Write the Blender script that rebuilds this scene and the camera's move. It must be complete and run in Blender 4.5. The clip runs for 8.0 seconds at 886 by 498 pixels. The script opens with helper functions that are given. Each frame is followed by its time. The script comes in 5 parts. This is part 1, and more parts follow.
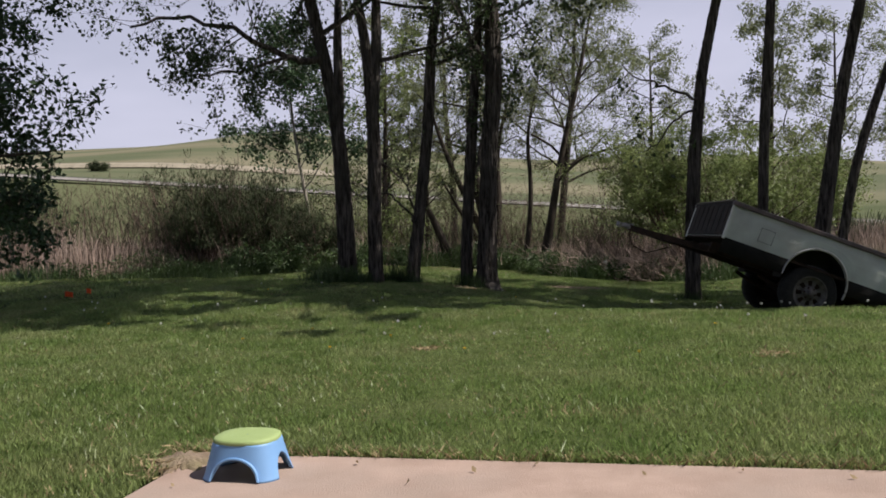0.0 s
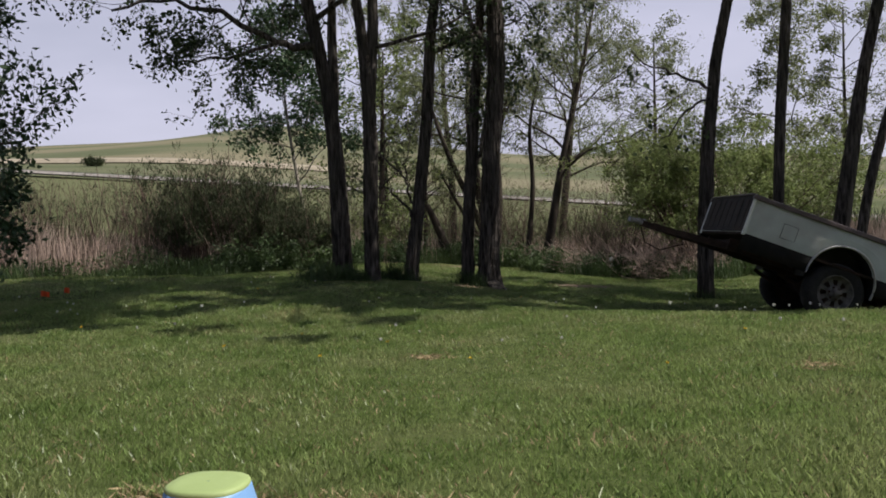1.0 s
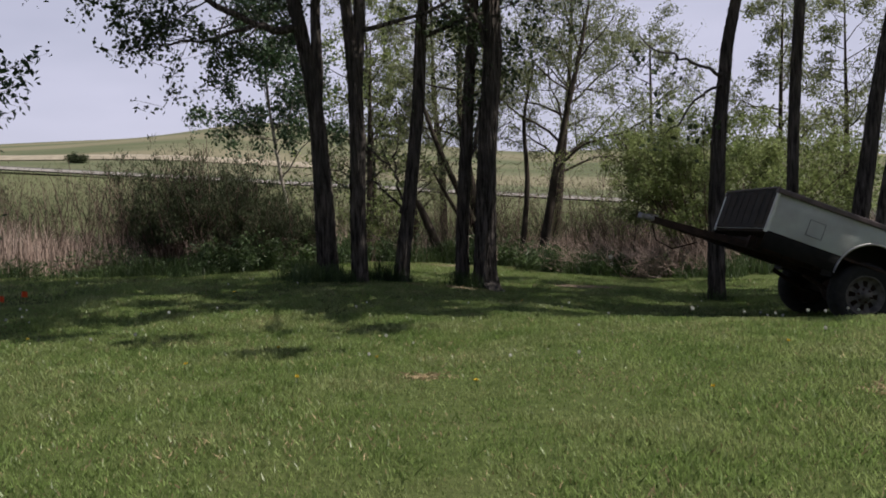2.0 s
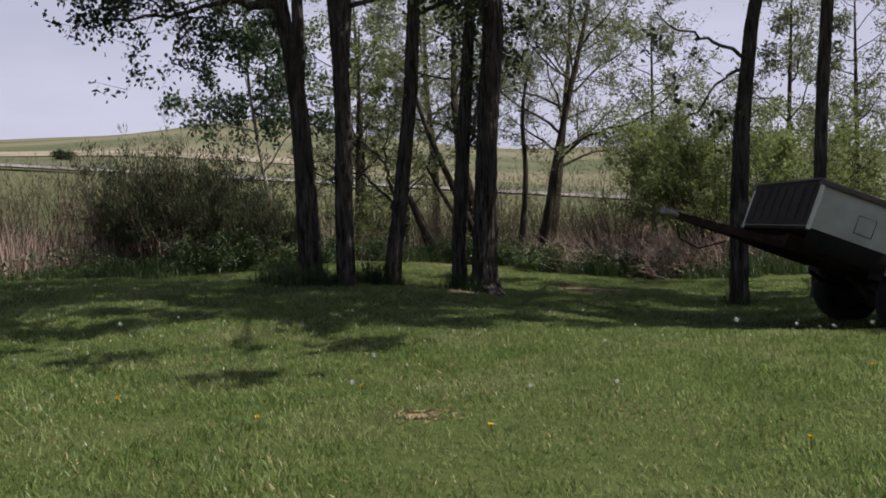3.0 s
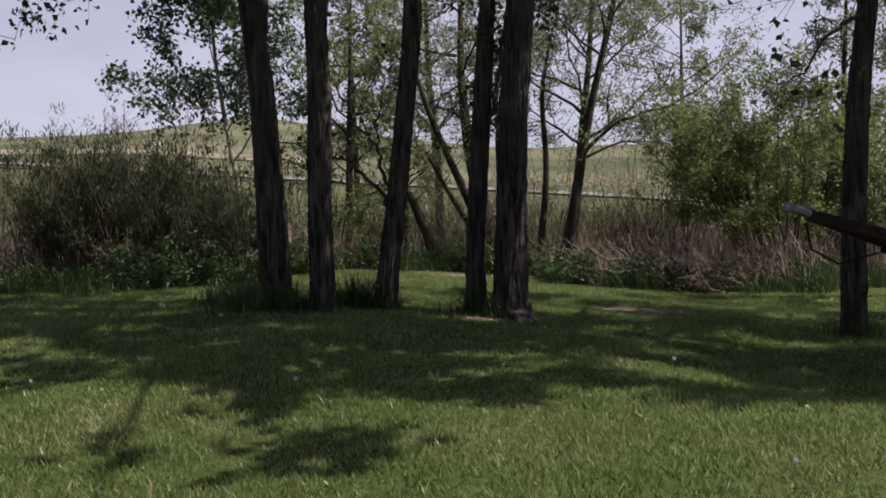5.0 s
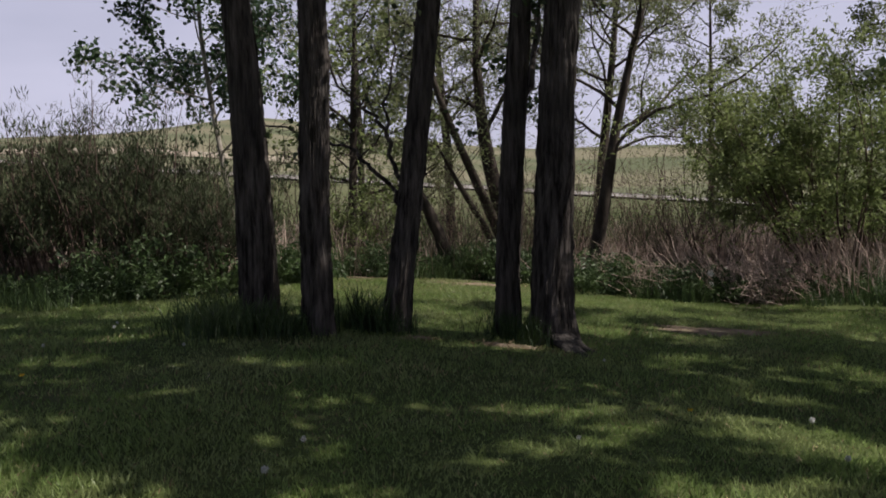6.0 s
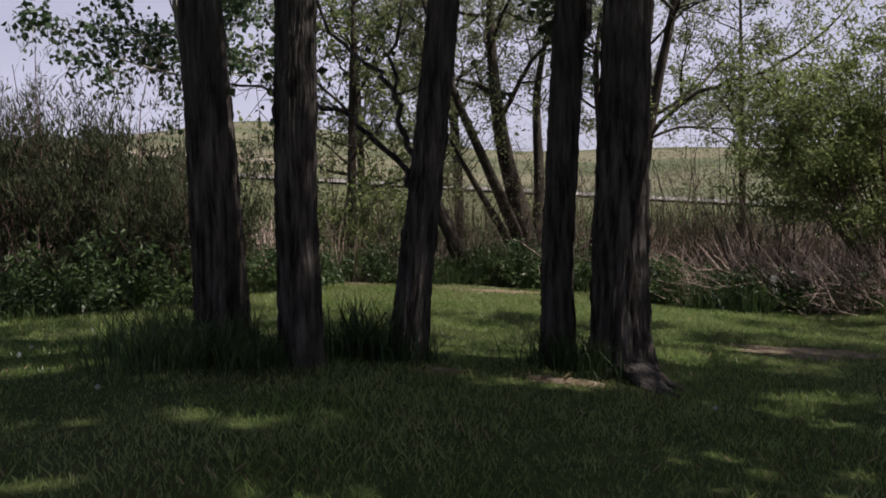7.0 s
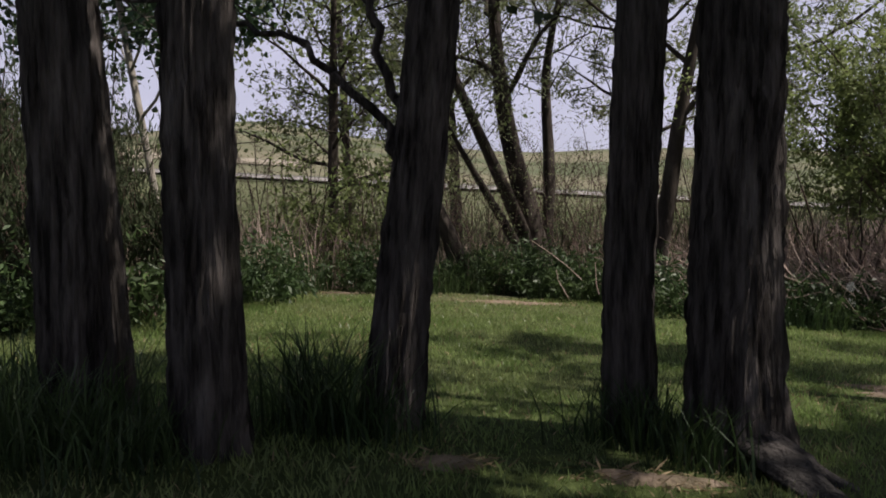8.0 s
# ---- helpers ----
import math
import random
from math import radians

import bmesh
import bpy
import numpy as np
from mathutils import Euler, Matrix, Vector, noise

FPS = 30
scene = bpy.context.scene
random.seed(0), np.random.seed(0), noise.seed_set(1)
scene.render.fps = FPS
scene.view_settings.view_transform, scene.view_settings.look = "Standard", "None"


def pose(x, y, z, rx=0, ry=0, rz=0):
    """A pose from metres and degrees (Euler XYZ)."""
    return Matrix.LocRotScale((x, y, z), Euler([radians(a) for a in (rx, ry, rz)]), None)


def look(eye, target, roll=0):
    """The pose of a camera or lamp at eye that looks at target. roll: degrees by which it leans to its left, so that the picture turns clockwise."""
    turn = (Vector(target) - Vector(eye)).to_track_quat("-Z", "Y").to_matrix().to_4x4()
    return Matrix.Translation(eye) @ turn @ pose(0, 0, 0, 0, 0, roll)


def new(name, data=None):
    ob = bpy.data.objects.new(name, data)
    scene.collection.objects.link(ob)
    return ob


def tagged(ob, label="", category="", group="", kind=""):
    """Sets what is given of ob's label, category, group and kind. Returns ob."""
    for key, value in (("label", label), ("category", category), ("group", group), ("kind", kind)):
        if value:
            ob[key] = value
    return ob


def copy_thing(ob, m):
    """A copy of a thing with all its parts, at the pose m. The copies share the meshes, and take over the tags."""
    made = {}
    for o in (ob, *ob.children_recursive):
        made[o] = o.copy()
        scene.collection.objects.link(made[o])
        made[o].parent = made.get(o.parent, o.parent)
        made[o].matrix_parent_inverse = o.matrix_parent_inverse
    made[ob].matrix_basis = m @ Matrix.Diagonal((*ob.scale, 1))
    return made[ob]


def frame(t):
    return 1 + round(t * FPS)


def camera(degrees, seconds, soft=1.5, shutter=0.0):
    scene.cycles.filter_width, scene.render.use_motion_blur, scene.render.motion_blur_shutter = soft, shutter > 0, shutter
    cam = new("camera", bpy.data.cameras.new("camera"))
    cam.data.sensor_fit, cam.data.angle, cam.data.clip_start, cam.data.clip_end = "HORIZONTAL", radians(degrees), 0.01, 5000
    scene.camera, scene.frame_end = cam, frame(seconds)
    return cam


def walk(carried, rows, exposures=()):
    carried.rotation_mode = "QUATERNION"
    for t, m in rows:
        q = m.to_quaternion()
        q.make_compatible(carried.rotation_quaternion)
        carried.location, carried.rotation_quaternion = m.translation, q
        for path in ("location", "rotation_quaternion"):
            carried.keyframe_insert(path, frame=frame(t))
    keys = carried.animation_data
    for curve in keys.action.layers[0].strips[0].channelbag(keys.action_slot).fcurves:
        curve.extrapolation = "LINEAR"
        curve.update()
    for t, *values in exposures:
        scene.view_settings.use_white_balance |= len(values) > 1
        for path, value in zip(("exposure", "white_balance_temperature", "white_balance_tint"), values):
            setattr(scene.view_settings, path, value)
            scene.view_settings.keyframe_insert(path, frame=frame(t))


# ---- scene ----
cam = camera(55.6, 8.0, soft=1.8)
METRES, EYE = 10.11, 0.9
ROWS = [
    (0.0, 0.0, 0.0, 0.0, -0.1, -1.41, 1.59),
    (0.5, 0.0004, 0.0286, -0.0001, -0.12, -1.55, 1.67),
    (1.0, -0.0036, 0.0632, 0.0001, -0.28, -1.72, 1.57),
    (1.5, -0.007, 0.1025, 0.0005, -0.67, -1.84, 1.63),
    (3.0, -0.0129, 0.2532, -0.0011, -1.74, -2.14, 1.67),
    (3.5, -0.0137, 0.3165, -0.0001, -1.88, -2.19, 1.7),
    (4.0, -0.0138, 0.3795, -0.0005, -1.96, -2.19, 1.74),
    (4.5, -0.0132, 0.4471, -0.0007, -1.93, -2.17, 1.72),
    (6.0, -0.0263, 0.668, -0.0002, -1.5, -2.08, 1.5),
    (6.5, -0.0308, 0.7473, -0.0038, -1.51, -1.94, 1.5),
    (7.0, -0.0374, 0.8285, -0.0085, -1.48, -1.83, 1.55),
    (7.5, -0.0388, 0.9138, -0.0127, -1.68, -1.8, 1.59),
    (8.0, -0.0374, 1.0013, -0.0132, -2.01, -1.75, 1.62),
]
walk(cam, [(t, pose(METRES * x, METRES * y, EYE + METRES * z, 90 + pitch, roll, yaw)) for t, x, y, z, yaw, pitch, roll in ROWS],
     exposures=[(0.0, 0.13, 6500, 13), (8.0, 0.1, 6500, 17)])

# ---- light ----
SUN_ELEV, SUN_AZ = 54.0, 101.0  # azimuth: degrees to the right of straight ahead (+y)
world = bpy.data.worlds.new("sky")
scene.world = world
world.use_nodes = True
wn, wl = world.node_tree.nodes, world.node_tree.links
sky = wn.new("ShaderNodeTexSky")
sky.sky_type, sky.sun_disc = "NISHITA", False
sky.sun_elevation, sky.sun_rotation = radians(SUN_ELEV), radians(SUN_AZ)
sky.air_density, sky.dust_density, sky.ozone_density = 1.0, 2.5, 2.0
# thin high cloud that pales the blue
wtc, wmap, wno, wramp, wmix = (wn.new("ShaderNodeTexCoord"), wn.new("ShaderNodeMapping"), wn.new("ShaderNodeTexNoise"),
                               wn.new("ShaderNodeValToRGB"), wn.new("ShaderNodeMix"))
wmap.inputs["Scale"].default_value = (1.5, 1.5, 5.0)
wno.inputs["Scale"].default_value, wno.inputs["Detail"].default_value = 1.6, 4.0
wramp.color_ramp.elements[0].position, wramp.color_ramp.elements[1].position = 0.3, 0.75
wramp.color_ramp.elements[0].color, wramp.color_ramp.elements[1].color = (0.6, 0.6, 0.6, 1), (0.9, 0.9, 0.9, 1)
wmix.data_type = "RGBA"
wmix.inputs["B"].default_value = (11.5, 11.6, 14.2, 1)
wl.new(wtc.outputs["Generated"], wmap.inputs["Vector"])
wl.new(wmap.outputs["Vector"], wno.inputs["Vector"])
wl.new(wno.outputs["Fac"], wramp.inputs["Fac"])
wsep, wlow, wmul = wn.new("ShaderNodeSeparateXYZ"), wn.new("ShaderNodeMapRange"), wn.new("ShaderNodeMath")
wlow.interpolation_type = "SMOOTHSTEP"
wlow.inputs["From Min"].default_value, wlow.inputs["From Max"].default_value = 0.16, 0.5
wlow.inputs["To Min"].default_value, wlow.inputs["To Max"].default_value = 1.0, 0.03
wmul.operation = "MULTIPLY"
wl.new(wtc.outputs["Generated"], wsep.inputs["Vector"])
wl.new(wsep.outputs["Z"], wlow.inputs["Value"])
wl.new(wramp.outputs["Color"], wmul.inputs[0])
wl.new(wlow.outputs["Result"], wmul.inputs[1])
wl.new(wmul.outputs["Value"], wmix.inputs["Factor"])
wl.new(sky.outputs["Color"], wmix.inputs["A"])
wl.new(wmix.outputs["Result"], wn["Background"].inputs["Color"])
wn["Background"].inputs["Strength"].default_value = 0.058
sun = new("sun", bpy.data.lights.new("sun", "SUN"))
sun.data.energy, sun.data.angle, sun.data.color = 5.0, radians(0.53), (1.0, 0.95, 0.86)
se, sa = radians(SUN_ELEV), radians(SUN_AZ)
SUN = Vector((math.sin(sa) * math.cos(se), math.cos(sa) * math.cos(se), math.sin(se)))
sun.matrix_world = look(SUN * 60, (0, 0, 0))


# ---- materials ----
def mat(name, c1, c2, scale=6.0, rough=0.7, metal=0.0, bump=0.0, bscale=None, stretch=(1, 1, 1), c3=None, s3=0.8, island=0.0,
        translucent=0.0, spread=(0.35, 0.65), spec=0.5, bdist=0.02):
    """Two colours mixed by a noise, a third by a broader one, grain as bump, and a change of lightness from piece to piece."""
    m = bpy.data.materials.new(name)
    m.use_nodes = True
    n, l = m.node_tree.nodes, m.node_tree.links
    b = n["Principled BSDF"]
    tc, mp, no, ra = n.new("ShaderNodeTexCoord"), n.new("ShaderNodeMapping"), n.new("ShaderNodeTexNoise"), n.new("ShaderNodeValToRGB")
    mp.inputs["Scale"].default_value = stretch
    no.inputs["Scale"].default_value, no.inputs["Detail"].default_value, no.inputs["Roughness"].default_value = scale, 6.0, 0.6
    ra.color_ramp.elements[0].position, ra.color_ramp.elements[1].position = spread
    ra.color_ramp.elements[0].color, ra.color_ramp.elements[1].color = (*c1, 1), (*c2, 1)
    l.new(tc.outputs["Object"], mp.inputs["Vector"])
    l.new(mp.outputs["Vector"], no.inputs["Vector"])
    l.new(no.outputs["Fac"], ra.inputs["Fac"])
    col = ra.outputs["Color"]
    if c3:
        n3, r3, mx = n.new("ShaderNodeTexNoise"), n.new("ShaderNodeValToRGB"), n.new("ShaderNodeMix")
        n3.inputs["Scale"].default_value, n3.inputs["Detail"].default_value = s3, 5.0
        r3.color_ramp.elements[0].position, r3.color_ramp.elements[1].position = 0.45, 0.7
        l.new(tc.outputs["Object"], n3.inputs["Vector"])
        l.new(n3.outputs["Fac"], r3.inputs["Fac"])
        mx.data_type = "RGBA"
        mx.inputs["B"].default_value = (*c3, 1)
        l.new(r3.outputs["Color"], mx.inputs["Factor"])
        l.new(col, mx.inputs["A"])
        col = mx.outputs["Result"]
    if island:
        ge, mr, hs = n.new("ShaderNodeNewGeometry"), n.new("ShaderNodeMapRange"), n.new("ShaderNodeHueSaturation")
        mr.inputs["To Min"].default_value, mr.inputs["To Max"].default_value = 1 - island, 1 + island
        l.new(ge.outputs["Random Per Island"], mr.inputs["Value"])
        l.new(mr.outputs["Result"], hs.inputs["Value"])
        l.new(col, hs.inputs["Color"])
        col = hs.outputs["Color"]
    l.new(col, b.inputs["Base Color"])
    b.inputs["Roughness"].default_value, b.inputs["Metallic"].default_value = rough, metal
    b.inputs["Specular IOR Level"].default_value = spec
    if bump:
        nb, bu = n.new("ShaderNodeTexNoise"), n.new("ShaderNodeBump")
        nb.inputs["Scale"].default_value, nb.inputs["Detail"].default_value = bscale or scale * 4, 6.0
        l.new(mp.outputs["Vector"], nb.inputs["Vector"])
        l.new(nb.outputs["Fac"], bu.inputs["Height"])
        bu.inputs["Strength"].default_value, bu.inputs["Distance"].default_value = bump, bdist
        l.new(bu.outputs["Normal"], b.inputs["Normal"])
    if translucent:
        tr, ms = n.new("ShaderNodeBsdfTranslucent"), n.new("ShaderNodeMixShader")
        ms.inputs["Fac"].default_value = translucent
        l.new(col, tr.inputs["Color"])
        l.new(b.outputs["BSDF"], ms.inputs[1])
        l.new(tr.outputs["BSDF"], ms.inputs[2])
        l.new(ms.outputs["Shader"], n["Material Output"].inputs["Surface"])
    return m


M_BARK = mat("bark", (0.018, 0.015, 0.013), (0.2, 0.175, 0.158), 26, 0.95, bump=1.0, bscale=30, bdist=0.05, spread=(0.36, 0.74), stretch=(1, 1, 0.13), c3=(0.05, 0.047, 0.043), s3=1.3, spec=0.12)
M_BARK2 = mat("willow_bark", (0.03, 0.024, 0.02), (0.085, 0.07, 0.058), 9, 0.95, bump=0.8, bscale=30, stretch=(1, 1, 0.3), spec=0.15)
M_PALE = mat("pale_bark", (0.2, 0.18, 0.15), (0.36, 0.33, 0.28), 9, 0.9, bump=0.5, spec=0.2)
M_TWIG = mat("red_brown_twigs", (0.05, 0.034, 0.028), (0.15, 0.105, 0.086), 3, 0.9, island=0.35, spec=0.2)
M_LEAF = mat("cottonwood_leaf", (0.035, 0.058, 0.024), (0.07, 0.10, 0.042), 1.2, 0.5, island=0.5, translucent=0.3, spec=0.4)
M_LEAFD = mat("dark_leaf", (0.03, 0.06, 0.028), (0.055, 0.10, 0.042), 1.2, 0.5, island=0.4, translucent=0.25, spec=0.4)
M_WILLOW = mat("willow_leaf", (0.155, 0.185, 0.085), (0.25, 0.28, 0.14), 0.9, 0.55, island=0.35, translucent=0.42, spec=0.3)
M_BUSH = mat("bush_leaf", (0.15, 0.2, 0.07), (0.25, 0.3, 0.115), 1.0, 0.55, island=0.4, translucent=0.48, spec=0.3)
M_OLIVE = mat("olive_leaf", (0.036, 0.05, 0.023), (0.075, 0.092, 0.042), 1.0, 0.75, island=0.4, translucent=0.3, spec=0.3)
M_REED = mat("dry_reed", (0.25, 0.182, 0.152), (0.47, 0.37, 0.315), 0.7, 0.8, island=0.45, translucent=0.2, spec=0.2)
M_STRAW = mat("dry_grass", (0.25, 0.19, 0.11), (0.42, 0.33, 0.2), 2.0, 0.85, island=0.35, translucent=0.2, spec=0.2)
M_GRASS = mat("lawn_blade", (0.17, 0.25, 0.075), (0.265, 0.345, 0.12), 2.2, 0.36, c3=(0.30, 0.34, 0.15), s3=1.1, island=0.36, translucent=0.55, spec=0.4)
M_WEED = mat("weed_blade", (0.034, 0.064, 0.022), (0.078, 0.12, 0.04), 1.5, 0.5, island=0.45, translucent=0.35, spec=0.4)
M_SLAB = mat("concrete", (0.31, 0.225, 0.185), (0.41, 0.305, 0.255), 3.0, 0.9, bump=0.25, bscale=120, c3=(0.34, 0.27, 0.23), s3=1.3, spec=0.3)
M_TRACK = mat("dirt_track", (0.24, 0.21, 0.155), (0.33, 0.29, 0.22), 0.6, 0.95, bump=0.2)
M_SIDING = mat("tan_siding", (0.25, 0.21, 0.17), (0.32, 0.27, 0.22), 4, 0.85, bump=0.15, spec=0.2)
M_BLUE = mat("blue_plastic", (0.17, 0.34, 0.62), (0.19, 0.37, 0.66), 5, 0.45, bump=0.04, bscale=200)
M_LIME = mat("lime_plastic", (0.29, 0.385, 0.15), (0.33, 0.43, 0.18), 5, 0.6, bump=0.12, bscale=300)
M_PAINT = mat("worn_pale_paint", (0.63, 0.68, 0.63), (0.73, 0.78, 0.72), 3, 0.32, bump=0.05, c3=(0.54, 0.54, 0.5), s3=2.0)
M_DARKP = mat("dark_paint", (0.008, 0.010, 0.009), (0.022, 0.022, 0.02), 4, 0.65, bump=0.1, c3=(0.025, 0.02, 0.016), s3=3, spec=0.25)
M_FRONT = mat("faded_dark_paint", (0.03, 0.028, 0.027), (0.075, 0.068, 0.064), 5, 0.75, bump=0.15, c3=(0.06, 0.045, 0.038), s3=3, spec=0.2)
M_RAIL = mat("dark_rail", (0.05, 0.035, 0.04), (0.10, 0.075, 0.075), 8, 0.4, bump=0.1)
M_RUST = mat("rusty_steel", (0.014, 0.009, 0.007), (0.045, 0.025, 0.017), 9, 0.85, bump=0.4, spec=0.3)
M_STEEL = mat("bare_steel", (0.16, 0.16, 0.165), (0.3, 0.3, 0.31), 12, 0.45, metal=0.9, bump=0.1)
M_CHROME = mat("dull_chrome", (0.3, 0.3, 0.3), (0.45, 0.45, 0.45), 12, 0.4, metal=1.0, bump=0.05)
M_RUBBER = mat("rubber", (0.006, 0.006, 0.006), (0.016, 0.016, 0.015), 20, 0.9, bump=0.3)
M_RIM = mat("dusty_rim", (0.05, 0.046, 0.044), (0.14, 0.13, 0.12), 14, 0.6, metal=0.3, bump=0.1)
M_ORANGE = mat("orange_vinyl", (0.75, 0.11, 0.03), (0.8, 0.14, 0.04), 8, 0.5, translucent=0.3)
M_PUFF = mat("seed_fluff", (0.6, 0.6, 0.58), (0.75, 0.75, 0.73), 30, 0.9, translucent=0.4)
M_YELLOW = mat("yellow_petals", (0.75, 0.5, 0.03), (0.85, 0.6, 0.05), 30, 0.8)
M_ROAD = mat("asphalt", (0.05, 0.05, 0.05), (0.08, 0.08, 0.075), 2, 0.9, bump=0.3)
M_GRAVEL = mat("gravel_shoulder", (0.2, 0.185, 0.17), (0.29, 0.27, 0.25), 2, 0.95, bump=0.4)


def ground_material():
    """Soil and thatch under the lawn, marsh behind it, and dry banded pasture on the hills."""
    m = bpy.data.materials.new("ground")
    m.use_nodes = True
    n, l = m.node_tree.nodes, m.node_tree.links
    b = n["Principled BSDF"]
    b.inputs["Roughness"].default_value, b.inputs["Specular IOR Level"].default_value = 0.95, 0.1
    ge, sep = n.new("ShaderNodeNewGeometry"), n.new("ShaderNodeSeparateXYZ")
    l.new(ge.outputs["Position"], sep.inputs["Vector"])

    def noise_mix(scale, c1, c2, stretch=(1, 1, 1), lo=0.35, hi=0.65):
        mp, no, ra = n.new("ShaderNodeMapping"), n.new("ShaderNodeTexNoise"), n.new("ShaderNodeValToRGB")
        mp.inputs["Scale"].default_value = stretch
        no.inputs["Scale"].default_value, no.inputs["Detail"].default_value = scale, 7.0
        ra.color_ramp.elements[0].position, ra.color_ramp.elements[1].position = lo, hi
        ra.color_ramp.elements[0].color, ra.color_ramp.elements[1].color = (*c1, 1), (*c2, 1)
        l.new(ge.outputs["Position"], mp.inputs["Vector"])
        l.new(mp.outputs["Vector"], no.inputs["Vector"])
        l.new(no.outputs["Fac"], ra.inputs["Fac"])
        return ra.outputs["Color"]

    def step(lo, hi, wobble=0.0, axis="Y"):
        mr = n.new("ShaderNodeMapRange")
        mr.interpolation_type = "SMOOTHSTEP"
        mr.inputs["From Min"].default_value, mr.inputs["From Max"].default_value = lo, hi
        v = sep.outputs[axis]
        if wobble:
            no, ma = n.new("ShaderNodeTexNoise"), n.new("ShaderNodeMath")
            no.inputs["Scale"].default_value, no.inputs["Detail"].default_value = 0.6, 5.0
            l.new(ge.outputs["Position"], no.inputs["Vector"])
            ma.operation = "MULTIPLY_ADD"
            ma.inputs[1].default_value = wobble
            l.new(no.outputs["Fac"], ma.inputs[0])
            l.new(v, ma.inputs[2])
            v = ma.outputs["Value"]
        l.new(v, mr.inputs["Value"])
        return mr.outputs["Result"]

    def mix(f, a, c):
        mx = n.new("ShaderNodeMix")
        mx.data_type = "RGBA"
        l.new(f, mx.inputs["Factor"]), l.new(a, mx.inputs["A"]), l.new(c, mx.inputs["B"])
        return mx.outputs["Result"]

    lawn = mix(noise_mix(0.9, (0, 0, 0), (1, 1, 1), lo=0.5, hi=0.68),
               noise_mix(14, (0.048, 0.067, 0.02), (0.078, 0.102, 0.033)), noise_mix(18, (0.062, 0.077, 0.027), (0.096, 0.108, 0.044)))
    marsh = noise_mix(0.5, (0.07, 0.085, 0.035), (0.14, 0.13, 0.08), (0.5, 1, 1))
    field = noise_mix(0.09, (0.07, 0.088, 0.042), (0.12, 0.13, 0.068), (0.35, 1.3, 1))
    hill = noise_mix(0.05, (0.1, 0.115, 0.064), (0.185, 0.172, 0.113), (0.22, 1.0, 3), lo=0.4, hi=0.6)
    near = mix(step(17.5, 20.5, 2.0), lawn, marsh)
    col = mix(step(40, 60), near, field)
    col = mix(step(95, 125, 14), col, hill)
    l.new(col, b.inputs["Base Color"])
    nb, bu = n.new("ShaderNodeTexNoise"), n.new("ShaderNodeBump")
    nb.inputs["Scale"].default_value, nb.inputs["Detail"].default_value = 40.0, 6.0
    l.new(ge.outputs["Position"], nb.inputs["Vector"])
    l.new(nb.outputs["Fac"], bu.inputs["Height"])
    bu.inputs["Strength"].default_value, bu.inputs["Distance"].default_value = 0.6, 0.03
    l.new(bu.outputs["Normal"], b.inputs["Normal"])
    return m


M_GROUND = ground_material()


